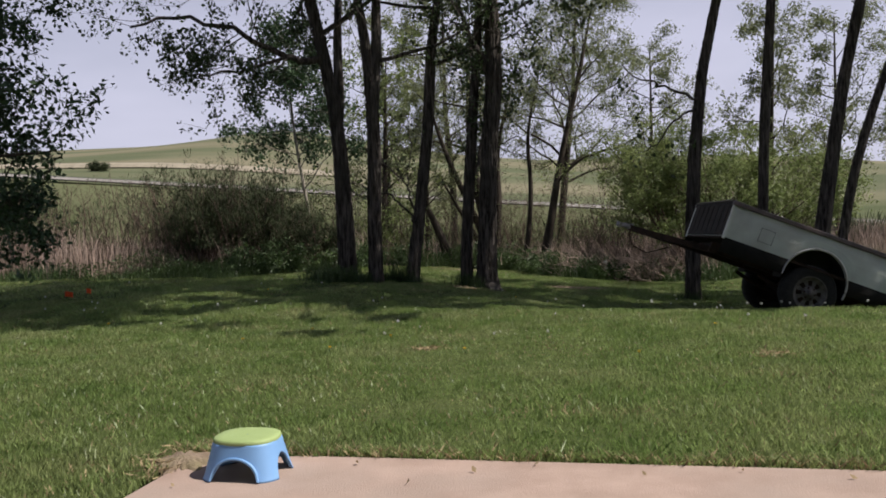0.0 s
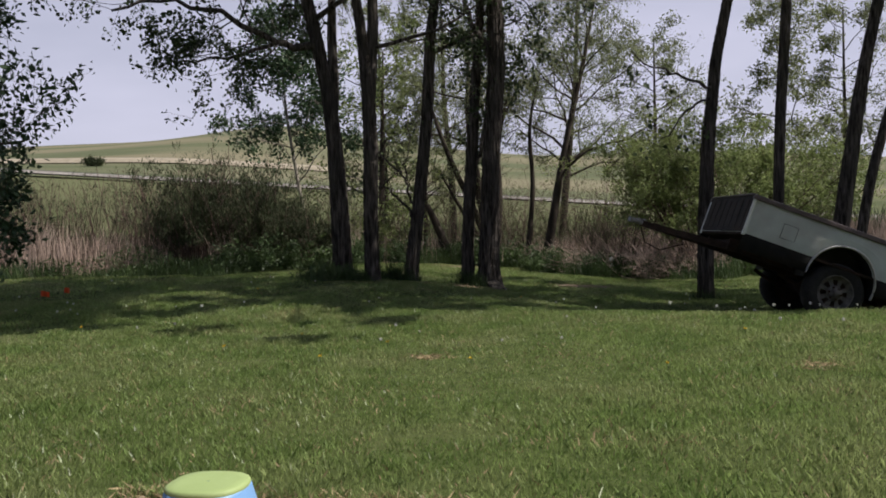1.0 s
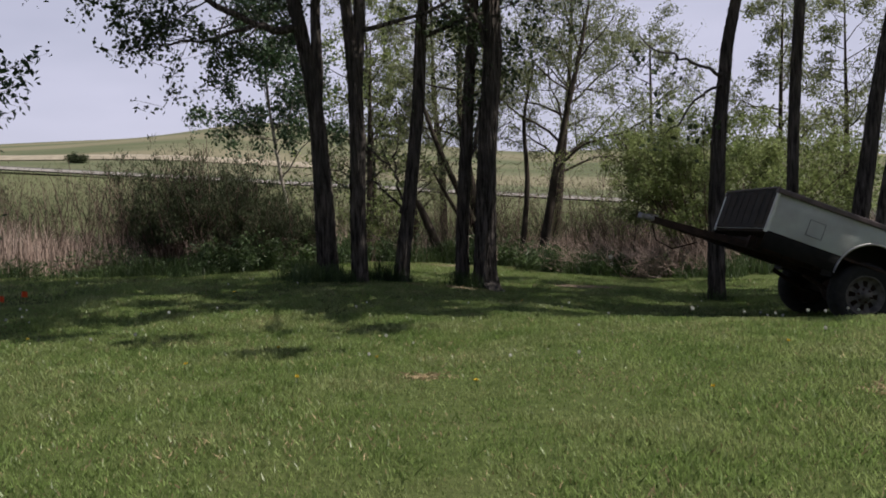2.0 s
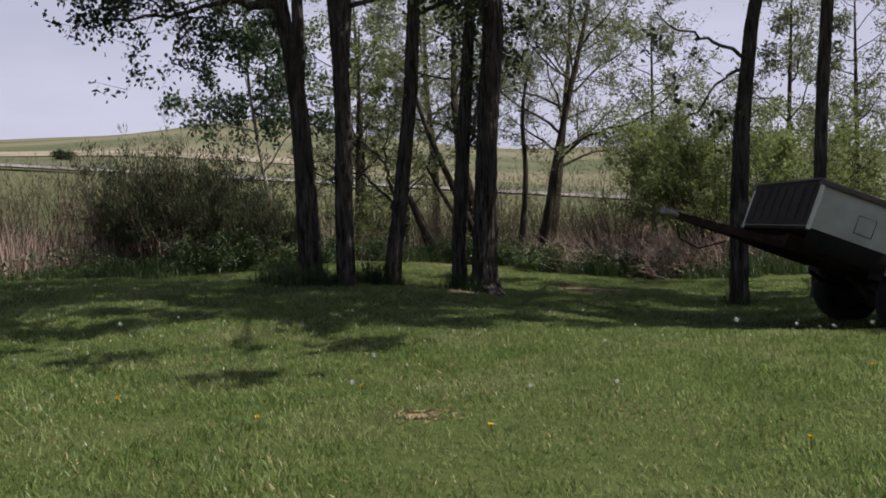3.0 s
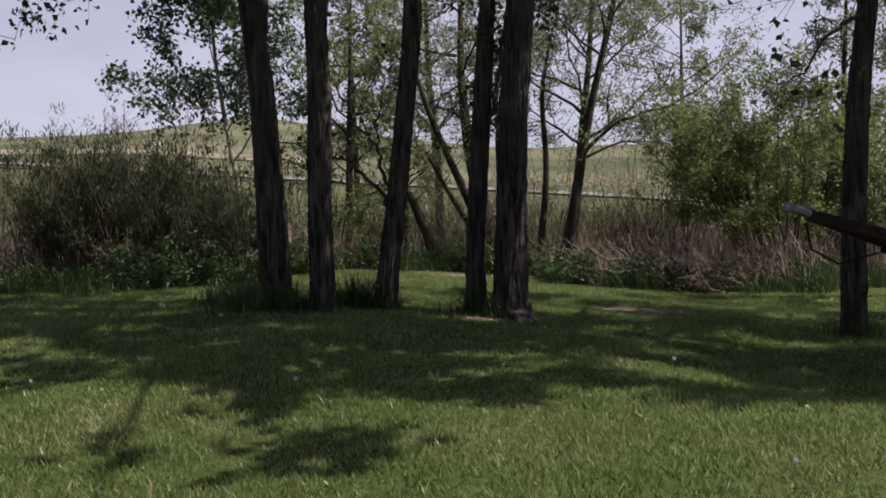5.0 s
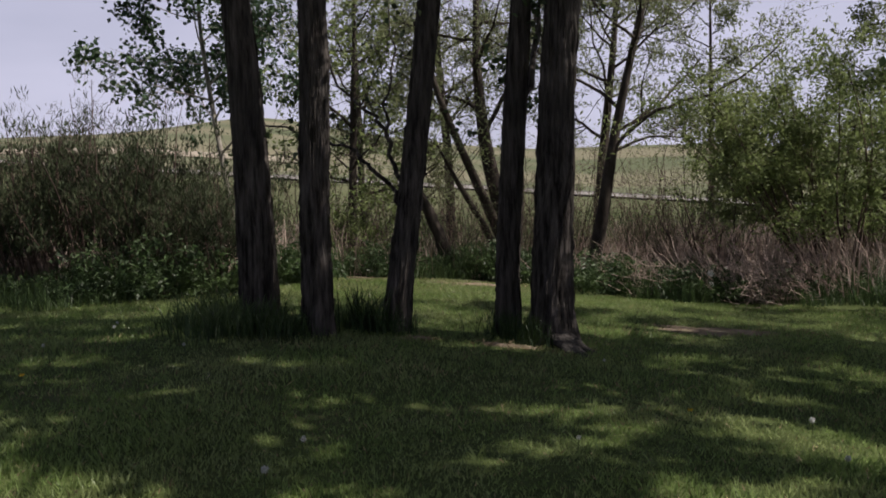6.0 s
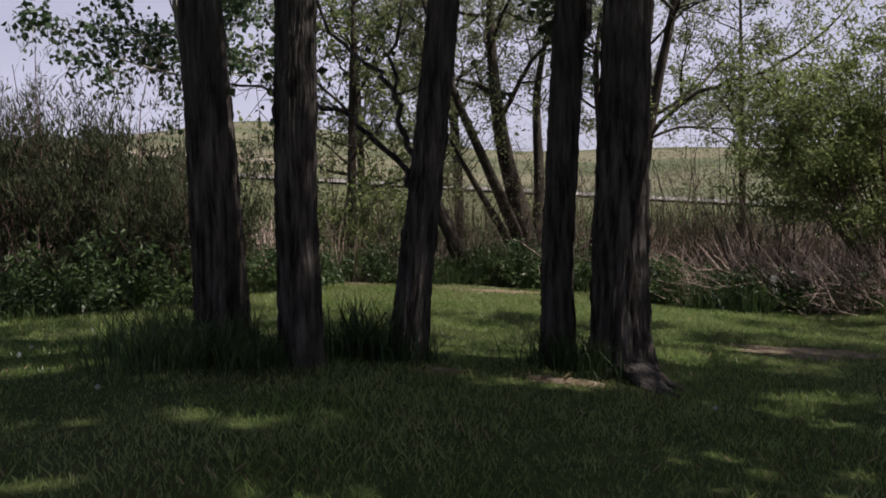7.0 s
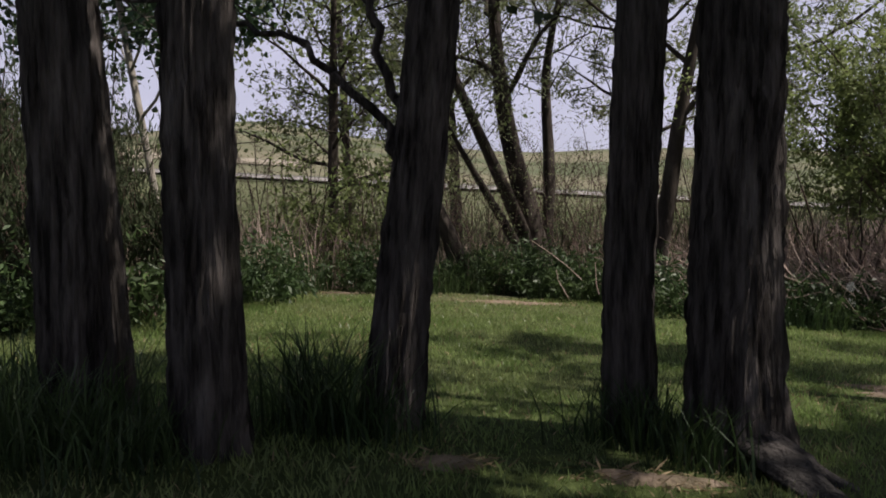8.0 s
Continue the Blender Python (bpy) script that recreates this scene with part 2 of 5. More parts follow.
# ---- mesh helpers ----
class Quads:
    """Gathers quads from arrays; one call of mesh() makes the mesh."""

    def __init__(self):
        self.v, self.f, self.n = [], [], 0

    def add(self, v, f):
        self.v.append(np.asarray(v, float)), self.f.append(np.asarray(f, int) + self.n)
        self.n += len(v)

    def mesh(self, name, material, smooth=False):
        v, f = np.concatenate(self.v), np.concatenate(self.f)
        me = bpy.data.meshes.new(name)
        me.vertices.add(len(v)), me.loops.add(f.size), me.polygons.add(len(f))
        me.vertices.foreach_set("co", v.ravel())
        me.loops.foreach_set("vertex_index", f.ravel().astype(np.int32))
        me.polygons.foreach_set("loop_start", np.arange(0, f.size, f.shape[1], dtype=np.int32))
        if smooth:
            me.polygons.foreach_set("use_smooth", np.ones(len(f), bool))
        me.update(calc_edges=True)
        me.materials.append(material)
        return me

    def tube(self, path, radii, sides=5):
        """A tapered tube along a path of points."""
        p, r = np.asarray(path, float), np.asarray(radii, float)
        t = np.gradient(p, axis=0)
        t /= np.linalg.norm(t, axis=1)[:, None] + 1e-9
        ref = np.where(np.abs(t[:, 2:3]) > 0.9, [[1.0, 0, 0]], [[0, 0, 1.0]]) if len(p) < 3 else np.tile([1.0, 0, 0] if abs(t[:, 2]).mean() > 0.75 else [0, 0, 1.0], (len(p), 1))
        a = np.cross(t, ref)
        a /= np.linalg.norm(a, axis=1)[:, None] + 1e-9
        b = np.cross(t, a)
        th = np.arange(sides) * 2 * np.pi / sides
        v = p[:, None] + r[:, None, None] * (a[:, None] * np.cos(th)[None, :, None] + b[:, None] * np.sin(th)[None, :, None])
        i = np.arange(len(p) - 1)[:, None] * sides + np.arange(sides)[None]
        j = np.arange(len(p) - 1)[:, None] * sides + (np.arange(sides)[None] + 1) % sides
        self.add(v.reshape(-1, 3), np.stack([i, j, j + sides, i + sides], -1).reshape(-1, 4))

    def leaves(self, p, size, aspect, rng, droop=0.4, axis=None, fold=0.15):
        """A kite-shaped folded leaf at each point."""
        p = np.asarray(p, float)
        k = len(p)
        a = rng.normal(size=(k, 3)) if axis is None else axis + 0.5 * rng.normal(size=(k, 3))
        a[:, 2] -= droop
        a /= np.linalg.norm(a, axis=1)[:, None] + 1e-9
        b = np.cross(a, rng.normal(size=(k, 3)))
        b /= np.linalg.norm(b, axis=1)[:, None] + 1e-9
        c = np.cross(a, b)
        s = size * rng.uniform(0.6, 1.3, (k, 1))
        mid, w = p + a * s * 0.45 + c * s * fold, b * s * aspect * 0.5
        v = np.stack([p, mid + w, p + a * s, mid - w], 1).reshape(-1, 3)
        self.add(v, np.arange(4 * k).reshape(k, 4))

    def blades(self, p, height, width, lean, rng):
        """An upright pointed blade, bent over at its tip, at each point: height, width per blade."""
        k = len(p)
        th = rng.uniform(0, 2 * np.pi, k)
        side = np.stack([np.cos(th), np.sin(th), np.zeros(k)], 1) * (width * 0.5)[:, None]
        ph = rng.uniform(0, 2 * np.pi, k)
        out = np.stack([np.cos(ph), np.sin(ph), np.zeros(k)], 1) * (height * lean * rng.uniform(0.1, 1.0, k))[:, None]
        up = np.zeros((k, 3))
        up[:, 2] = height
        v = np.stack([p - side, p + side, p + out * 0.46 + up * 0.58 + side * 0.8, p + out + up], 1).reshape(-1, 3)
        self.add(v, np.arange(4 * k).reshape(k, 4))

    def stalks(self, p, height, width, lean, rng, joints=(0.4, 0.75, 1.0), taper=(1.0, 0.85, 0.6, 0.08)):
        """A slim upright blade at each point, its width kept along a stalk that arches over."""
        k = len(p)
        th = rng.uniform(0, 2 * np.pi, k)
        side = np.stack([np.cos(th), np.sin(th), np.zeros(k)], 1) * (width * 0.5)[:, None]
        ph = rng.uniform(0, 2 * np.pi, k)
        reach = height * lean * rng.uniform(0.1, 1.0, k)
        out = np.stack([np.cos(ph), np.sin(ph), np.zeros(k)], 1) * reach[:, None]
        tip = np.sqrt(np.maximum(height ** 2 - 0.6 * reach ** 2, (0.35 * height) ** 2))
        rows = []
        for f, w in zip((0.0,) + tuple(joints), taper):
            c = p + out * f ** 2
            c[:, 2] += tip * (1.35 * f - 0.35 * f * f)
            rows += [c - side * w, c + side * w]
        n = len(rows)
        v = np.stack(rows, 1).reshape(-1, 3)
        base = (np.arange(k) * n)[:, None]
        for j in range(0, n - 2, 2):
            self.f.append(base + np.array([[j, j + 1, j + 3, j + 2]]) + self.n)
        self.v.append(v)
        self.n += len(v)


def part(name, data, parent, label=""):
    ob = new(name, data)
    ob.parent = parent
    if label:
        ob["label"] = label
    return ob


def bm_mesh(name, bm, material, smooth=False):
    me = bpy.data.meshes.new(name)
    bmesh.ops.recalc_face_normals(bm, faces=bm.faces)
    bm.to_mesh(me)
    bm.free()
    me.materials.append(material)
    if smooth:
        me.polygons.foreach_set("use_smooth", np.ones(len(me.polygons), bool))
    return me


def box(bm, lo, hi, bevel=0.0):
    m = Matrix.LocRotScale([(a + b) / 2 for a, b in zip(lo, hi)], None, [b - a for a, b in zip(lo, hi)])
    made = bmesh.ops.create_cube(bm, size=1, matrix=m)
    if bevel:
        edges = list({e for v in made["verts"] for e in v.link_edges})
        bmesh.ops.bevel(bm, geom=edges, offset=bevel, segments=2, affect="EDGES", profile=0.6)
    return bm


def smooth01(x):
    x = np.clip(x, 0, 1)
    return x * x * (3 - 2 * x)


# ---- the ground ----
def road_y(x):
    return 58 - 0.2 * x


def road_z(x):
    return np.clip(3.0 - 0.088 * x, 0.6, 9.0)


def ground_z(x, y):
    """Level lawn by the slab; behind the crest it tilts down to the right; marsh, road bank and hills."""
    x, y = np.asarray(x, float), np.asarray(y, float)
    tilt = np.clip(0.02 - 0.085 * x, -0.31, 0.13)
    right = smooth01((x - 1.0) / 1.5)
    z = tilt * smooth01((y - 7.6 - 0.65 * right) / (3.5 - 2.0 * right))
    z = z + 0.015 * np.sin(1.3 * x + 0.7 * y) * smooth01((y - 4) / 2) + 0.01 * np.sin(2.9 * x - 1.9 * y) * smooth01((y - 4) / 2)
    z = z + (-0.25 - z) * smooth01((y - 18) / 6)
    d = y - road_y(x)
    bank = smooth01((d + 22) / 20.5)
    z = z + (road_z(x) - 0.35 - z) * np.where(y > 20, bank, 0)
    crest = 17 + 3.2 * np.exp(-((x + 46) / 20) ** 2) + 14 * smooth01((-x + 40) / 90) + 2.5 * np.sin(x / 70.0 + 0.6) + 1.2 * np.sin(x / 27.0) - 9 * smooth01((x - 70) / 120)
    up = smooth01((d - 8) / 205)
    z = z + (crest - road_z(x)) * np.where(d > 8, up, 0)
    return z - 12 * smooth01((y - 275) / 400)


def spaced(lo, hi, fine_lo, fine_hi, fine, grow=1.07):
    out = list(np.arange(fine_lo, fine_hi + 1e-6, fine))
    s = fine
    while out[-1] < hi:
        s *= grow
        out.append(out[-1] + s)
    s = fine
    while out[0] > lo:
        s *= grow
        out.insert(0, out[0] - s)
    return np.array(out)


def build_ground():
    xs, ys = spaced(-900, 900, -7, 9, 0.16), spaced(-300, 1200, 2.4, 20, 0.16, 1.05)
    gx, gy = np.meshgrid(xs, ys)
    z = ground_z(gx, gy)
    z = z - 0.12 * ((gy < 3.3) & (np.abs(gx) < 12))  # the bed of the slab
    q, w = Quads(), len(xs)
    i = (np.arange(len(ys) - 1)[:, None] * w + np.arange(w - 1)[None]).ravel()
    q.add(np.stack([gx, gy, z], -1).reshape(-1, 3), np.stack([i, i + 1, i + w + 1, i + w], 1))
    ob = new("ground", q.mesh("ground", M_GROUND, True))
    return tagged(ob, "grassy ground running through marsh to dry hills", "ground", kind="structure")


build_ground()


def build_road():
    xs = np.arange(-160, 161, 2.0)
    c = np.stack([xs, road_y(xs), road_z(xs)], 1)

    def strip(name, profile, material, label):
        q = Quads()
        rows = [c + np.array([0, a, b]) for a, b in profile]
        v = np.stack(rows, 1).reshape(-1, 3)
        k = len(profile)
        i = (np.arange(len(xs) - 1)[:, None] * k + np.arange(k - 1)[None]).ravel()
        q.add(v, np.stack([i, i + k, i + k + 1, i + 1], 1))
        return tagged(new(name, q.mesh(name, material)), label, "road", kind="structure")

    strip("road", [(-3.2, -0.1), (-3.0, 0.0), (0, 0.06), (3.0, 0.0), (3.2, -0.1)], M_ROAD, "grey asphalt road on a low bank past the marsh")
    strip("road_shoulder", [(-3.6, -0.24), (-3.4, -0.12), (-3.15, -0.05)], M_GRAVEL, "pale gravel shoulder sloping down from the road")


build_road()


def build_track():
    """The pale farm track along the foot of the hill."""
    xs = np.arange(-150, -13, 3.0)
    q, rows = Quads(), []
    for off, up in ((-1.9, 0.1), (-1.5, 0.42), (1.5, 0.75), (1.9, 0.4)):
        y = 137 + 0.06 * xs + off
        rows.append(np.stack([xs, y, ground_z(xs, 137 + 0.06 * xs) + up + 0.1 * off], 1))
    i = (np.arange(len(xs) - 1)[:, None] * 4 + np.arange(3)[None]).ravel()
    q.add(np.stack(rows, 1).reshape(-1, 3), np.stack([i, i + 4, i + 5, i + 1], 1))
    tagged(new("farm_track", q.mesh("farm_track", M_TRACK)), "pale dirt track along the foot of the hill", "track", kind="structure")


build_track()


def build_slab():
    bm = bmesh.new()
    corner, ang = Vector((-1.02, 3.46, 0)), radians(-11)
    ex, ey = Vector((math.cos(ang), math.sin(ang), 0)), Vector((-math.sin(ang), math.cos(ang), 0))
    box(bm, (0, -7, -0.1), (9, 0, 0.0), 0.012)
    m = Matrix.Translation(corner) @ Matrix(((ex.x, ey.x, 0, 0), (ex.y, ey.y, 0, 0), (0, 0, 1, 0), (0, 0, 0, 1)))
    bm.transform(m)
    return tagged(new("pavement", bm_mesh("pavement", bm, M_SLAB)), "pinkish concrete patio slab edged by grass", "patio", kind="structure")


build_slab()


def build_sky_block_wall():
    """Unseen plain house wall at the slab's end, added to block low sky light."""
    bm = bmesh.new()
    box(bm, (-11, -4.2, -0.1), (13, -3.9, 5.4))
    tagged(new("wall_south", bm_mesh("wall_south", bm, M_SIDING)), "plain tan house wall, unseen, added to block low sky", "wall", kind="structure")


build_sky_block_wall()


def on_slab(x, y, margin=0.0):
    ang = radians(-11)
    dx, dy = x + 1.02, y - 3.46
    u, v = dx * math.cos(ang) + dy * math.sin(ang), -dx * math.sin(ang) + dy * math.cos(ang)
    return (u > margin) & (v < -margin)


# ---- trees ----
def bend(p0, d, length, n, rng, curl=0.18, lift=0.0):
    """A wandering path of n points."""
    pts, d = [np.array(p0, float)], np.array(d, float)
    for _ in range(n - 1):
        d = d + curl * rng.normal(size=3) + np.array([0, 0, lift])
        d /= np.linalg.norm(d)
        pts.append(pts[-1] + d * length / (n - 1))
    return np.array(pts)


def branch_out(wood, pts, rng, path, r0, spec, level):
    """Side branches along a path, down to leafy twigs."""
    n_kids, ratio, lift, curl, leaves_per = spec["kids"][level], spec["ratio"], spec["lift"], spec["curl"], spec["leaves"]
    length = np.linalg.norm(np.diff(path, axis=0), axis=1).sum()
    for _ in range(n_kids):
        f = rng.uniform(spec.get("from", 0.25), 1.0)
        k = f * (len(path) - 1)
        i = min(int(k), len(path) - 2)
        start = path[i] + (path[i + 1] - path[i]) * (k - i)
        along = path[i + 1] - path[i]
        along = along / (np.linalg.norm(along) + 1e-9)
        side = rng.normal(size=3)
        side -= along * side.dot(along)
        side /= np.linalg.norm(side) + 1e-9
        d = along * rng.uniform(0.3, 0.9) + side
        d /= np.linalg.norm(d)
        sub = bend(start, d, length * ratio * rng.uniform(0.55, 1.15), 5, rng, curl, lift)
        r = r0 * (1 - 0.7 * f) * 0.5
        if level + 1 < len(spec["kids"]):
            if r < 0.01:
                wood.tube(sub[::2], np.linspace(r, r * 0.35, 3), 3)
            else:
                wood.tube(sub, np.linspace(r, r * 0.35, 5), 5 if level == 0 else 4)
            branch_out(wood, pts, rng, sub, r, spec, level + 1)
        else:
            wood.tube(sub[::4], np.linspace(max(r, 0.0035), 0.0015, 2), 3)
            if leaves_per:
                kk = np.minimum(rng.uniform(0.15, 1.05, leaves_per), 0.999) * 4
                ii = kk.astype(int)
                pts.append(sub[ii] + (sub[ii + 1] - sub[ii]) * (kk - ii)[:, None] + rng.normal(size=(leaves_per, 3)) * spec.get("puff", 0.03))


def ragged_trunk(path, radii, rng, sides=56, step=0.045, ridge=0.13, flare=0.5, lobes=5):
    """A furrowed trunk along a path, with a root flare at its foot."""
    path, radii = np.asarray(path, float), np.asarray(radii, float)
    s = np.concatenate([[0], np.cumsum(np.linalg.norm(np.diff(path, axis=0), axis=1))])
    n = int(s[-1] / step)
    u = np.linspace(0, s[-1], n)
    p = np.stack([np.interp(u, s, path[:, k]) for k in range(3)], 1)
    for _ in range(10):
        p[1:-1] = 0.25 * p[:-2] + 0.5 * p[1:-1] + 0.25 * p[2:]
    r = np.interp(u, s, radii)
    th = np.arange(sides) * 2 * np.pi / sides
    T, U = np.meshgrid(th, u)
    h = np.zeros_like(T)
    for k in range(6):
        f = int(rng.integers(14, 34))
        wob = sum(rng.uniform(0.4, 1.1) * np.sin(U * rng.uniform(4.0, 19.0) + rng.uniform(0, 6) + (T * rng.integers(1, 3))) for _ in range(3))
        h += (1 - 2 * np.abs(np.sin(0.5 * f * T + wob))) * rng.uniform(0.5, 1.0) / 3
    lump = 0.06 * np.sin(2 * T + 1.3 * U + rng.uniform(0, 6)) + 0.05 * np.sin(3 * T - 2.1 * U + rng.uniform(0, 6))
    fl = flare * np.exp(-U / 0.16) * (0.55 + 0.45 * np.cos(lobes * T + rng.uniform(0, 6) + 0.8 * np.sin(2 * T)))
    R = r[:, None] * (1 + ridge * h + lump + fl)
    v = p[:, None] + np.stack([R * np.cos(T), R * np.sin(T), 0 * R], -1)
    q = Quads()
    i = np.arange(n - 1)[:, None] * sides + np.arange(sides)[None]
    j = np.arange(n - 1)[:, None] * sides + (np.arange(sides)[None] + 1) % sides
    q.add(v.reshape(-1, 3), np.stack([i, j, j + sides, i + sides], -1).reshape(-1, 4))
    return q


COTTON = dict(kids=(7, 6), ratio=0.5, lift=-0.02, curl=0.2, leaves=22, puff=0.06)
# high boughs above view, leaned over the lawn to throw its shade
SHADE_CANOPY = {"kids": (6, 5), "ratio": 0.26, "lift": 0.0, "curl": 0.2, "leaves": 17, "puff": 0.1, "from": 0.74}
WILLOW = dict(kids=(7, 7), ratio=0.5, lift=0.0, curl=0.16, leaves=17, puff=0.06)


def tree(name, label, seed, path, radii, limbs, spec, bark, leaf, size, aspect, group="", extra_stems=(), fine=False, flare=0.5, random_limbs=0, limb_len=2.0, limb_from=0.45, droop=0.4, canopy=0, shade_from=0.55, roots=(), lean=1.7, shade_leaves=17):
    """A tree: trunk along a path, given and random limbs, twigs and leaves, with unseen high boughs added for shade."""
    rng = np.random.default_rng(seed)
    base = Vector(path[0])
    thing = new(name)
    thing.location = base
    off = np.array(base)
    path = np.array(path, float) - off
    trunk = ragged_trunk(path, radii, rng, 88 if fine else 16, 0.04 if fine else 0.16, ridge=0.13 if fine else 0.05, flare=flare)
    part("trunk", trunk.mesh("trunk", bark, True), thing)
    for rx, ry in roots:
        end = np.array([rx, ry, float(ground_z(rx, ry)) - 0.03]) - off
        run = np.array([[0, 0, 0.2], [0.45 * end[0], 0.45 * end[1], 0.08], [0.8 * end[0], 0.8 * end[1], 0.02 + 0.8 * end[2]], end])
        q = ragged_trunk(np.array([np.array([np.interp(u, np.arange(4), run[:, c]) for c in range(3)]) for u in np.linspace(0, 3, 12)]), np.linspace(0.1, 0.035, 12), rng, 24, 0.03, ridge=0.2, flare=0)
        part("root", q.mesh("root", bark, True), thing)
    wood, pts, high = Quads(), [], []
    for stem, rad in extra_stems:
        stem = np.array(stem, float) - off
        q = ragged_trunk(stem, rad, rng, 36 if fine else 12, 0.07 if fine else 0.18, ridge=0.06, flare=0)
        part("stem", q.mesh("stem", bark, True), thing)
        branch_out(wood, pts, rng, stem, rad[0] * 0.4, dict(spec, **{"from": 0.55}), 0)
    for limb, r, *bare in limbs:
        limb = np.array(limb, float) - off
        s = np.linspace(0, len(limb) - 1, 3 * len(limb))
        lp = np.stack([np.interp(s, np.arange(len(limb)), limb[:, k]) for k in range(3)], 1)
        lp[1:-1] += rng.normal(size=(len(lp) - 2, 3)) * 0.02
        q = Quads()
        q.tube(lp, np.linspace(r, r * 0.3, len(lp)), 8)
        part("limb", q.mesh("limb", bark, True), thing)
        branch_out(wood, pts, rng, lp, r * 0.6, dict(spec, kids=(5, 4), leaves=2) if bare else dict(spec, kids=(10, 6)), 0)
    seg = np.linalg.norm(np.diff(path, axis=0), axis=1)
    s = np.concatenate([[0], np.cumsum(seg)])
    for k in range(random_limbs + canopy):
        top = k >= random_limbs
        low = shade_from if top else limb_from
        f = low + (1 - low) * ((k - random_limbs + rng.uniform(0, 1)) / canopy if top else (k + rng.uniform(0, 1)) / random_limbs)
        at = np.array([np.interp(f * s[-1], s, path[:, c]) for c in range(3)])
        r = np.interp(f * s[-1], s, radii) * 0.45
        a = k * 2.4 + rng.uniform(-0.6, 0.6)
        d = np.array([math.cos(a), math.sin(a) - (lean if top else 0), rng.uniform(0.2, 0.9)])
        lp = bend(at, d / np.linalg.norm(d), limb_len * (2.45 * rng.uniform(0.76, 1.0) if top else rng.uniform(0.7, 1.25)) * (1.15 - 0.5 * (f - low) / (1 - low)), 7, rng, 0.16, 0.03)
        wood.tube(lp, np.linspace(r, r * 0.25, 7), 6)
        branch_out(wood, high if top else pts, rng, lp, r, dict(SHADE_CANOPY, leaves=shade_leaves) if top else spec, 0)
    if wood.n:
        tagged(part("branching", wood.mesh("branching", bark), thing), kind="stuff")
    if pts:
        q = Quads()
        q.leaves(np.concatenate(pts), size, aspect, rng, droop)
        tagged(part("crown", q.mesh("crown", leaf), thing), kind="stuff")
    # oversized leaves kept above view, there only to shade the ground
    if high:
        q = Quads()
        high = np.concatenate(high)
        q.leaves(high[high[:, 2] > 4.4], 0.165, aspect, rng, droop)
        tagged(part("canopy", q.mesh("canopy", leaf), thing), kind="stuff")
    return tagged(thing, label, "tree", group)


GROVE = "cottonwoods at the edge of the lawn"


def lift(pts, y, dy=0.0):
    """Points (x, z) of a trunk's line, in a plane across the lawn that leans back by dy per metre."""
    return [(x, y + dy * max(z, 0), z) for x, z in pts]


LAB = "tall cottonwood with a dark furrowed trunk"
tree("tree", LAB + " leaning and forked", 11, lift([(-1.44, 0.0), (-1.46, 0.98), (-1.51, 2.0), (-1.6, 2.9), (-1.74, 3.68), (-1.94, 4.6), (-2.3, 6.0), (-2.5, 7.6), (-2.6, 8.8)], 12.86),
     [0.14, 0.127, 0.114, 0.105, 0.097, 0.09, 0.075, 0.05, 0.02],
     [([(-1.72, 12.85, 3.5), (-2.05, 12.6, 3.45), (-2.5, 12.3, 3.62), (-2.95, 12.1, 3.85), (-3.6, 12.0, 4.0), (-4.3, 11.9, 3.85)], 0.06),
      ([(-2.2, 12.5, 3.52), (-2.7, 12.2, 3.25), (-3.15, 12.1, 3.2), (-3.65, 12.0, 3.2)], 0.03),
      ([(-1.9, 12.8, 4.4), (-2.6, 12.3, 4.7), (-3.6, 12.0, 4.75), (-4.7, 11.7, 4.5)], 0.05)],
     COTTON, M_BARK, M_LEAF, 0.062, 0.72, GROVE, [(lift([(-1.55, 2.3), (-1.5, 2.9), (-1.52, 3.7), (-1.45, 5.0), (-1.3, 7.0)], 12.9), [0.08, 0.075, 0.07, 0.05, 0.015])],
     fine=True, flare=0.25, random_limbs=7, limb_len=2.2, limb_from=0.38, canopy=13, lean=2.3)
tree("tree", LAB + " forked high up", 12, lift([(-1.0, 0.03), (-1.0, 0.97), (-0.98, 1.99), (-0.99, 2.84), (-1.06, 3.68), (-1.18, 4.5), (-1.35, 6.2), (-1.4, 8.9)], 12.63),
     [0.113, 0.102, 0.097, 0.092, 0.078, 0.07, 0.05, 0.02], [], COTTON, M_BARK, M_LEAF, 0.062, 0.72, GROVE,
     [(lift([(-0.97, 2.7), (-0.9, 3.6), (-0.89, 4.4), (-0.7, 6.0), (-0.5, 8.0)], 12.65), [0.085, 0.08, 0.07, 0.05, 0.015])], fine=True, flare=0.45, random_limbs=6, limb_len=2.1, limb_from=0.36, canopy=8, lean=2.2)
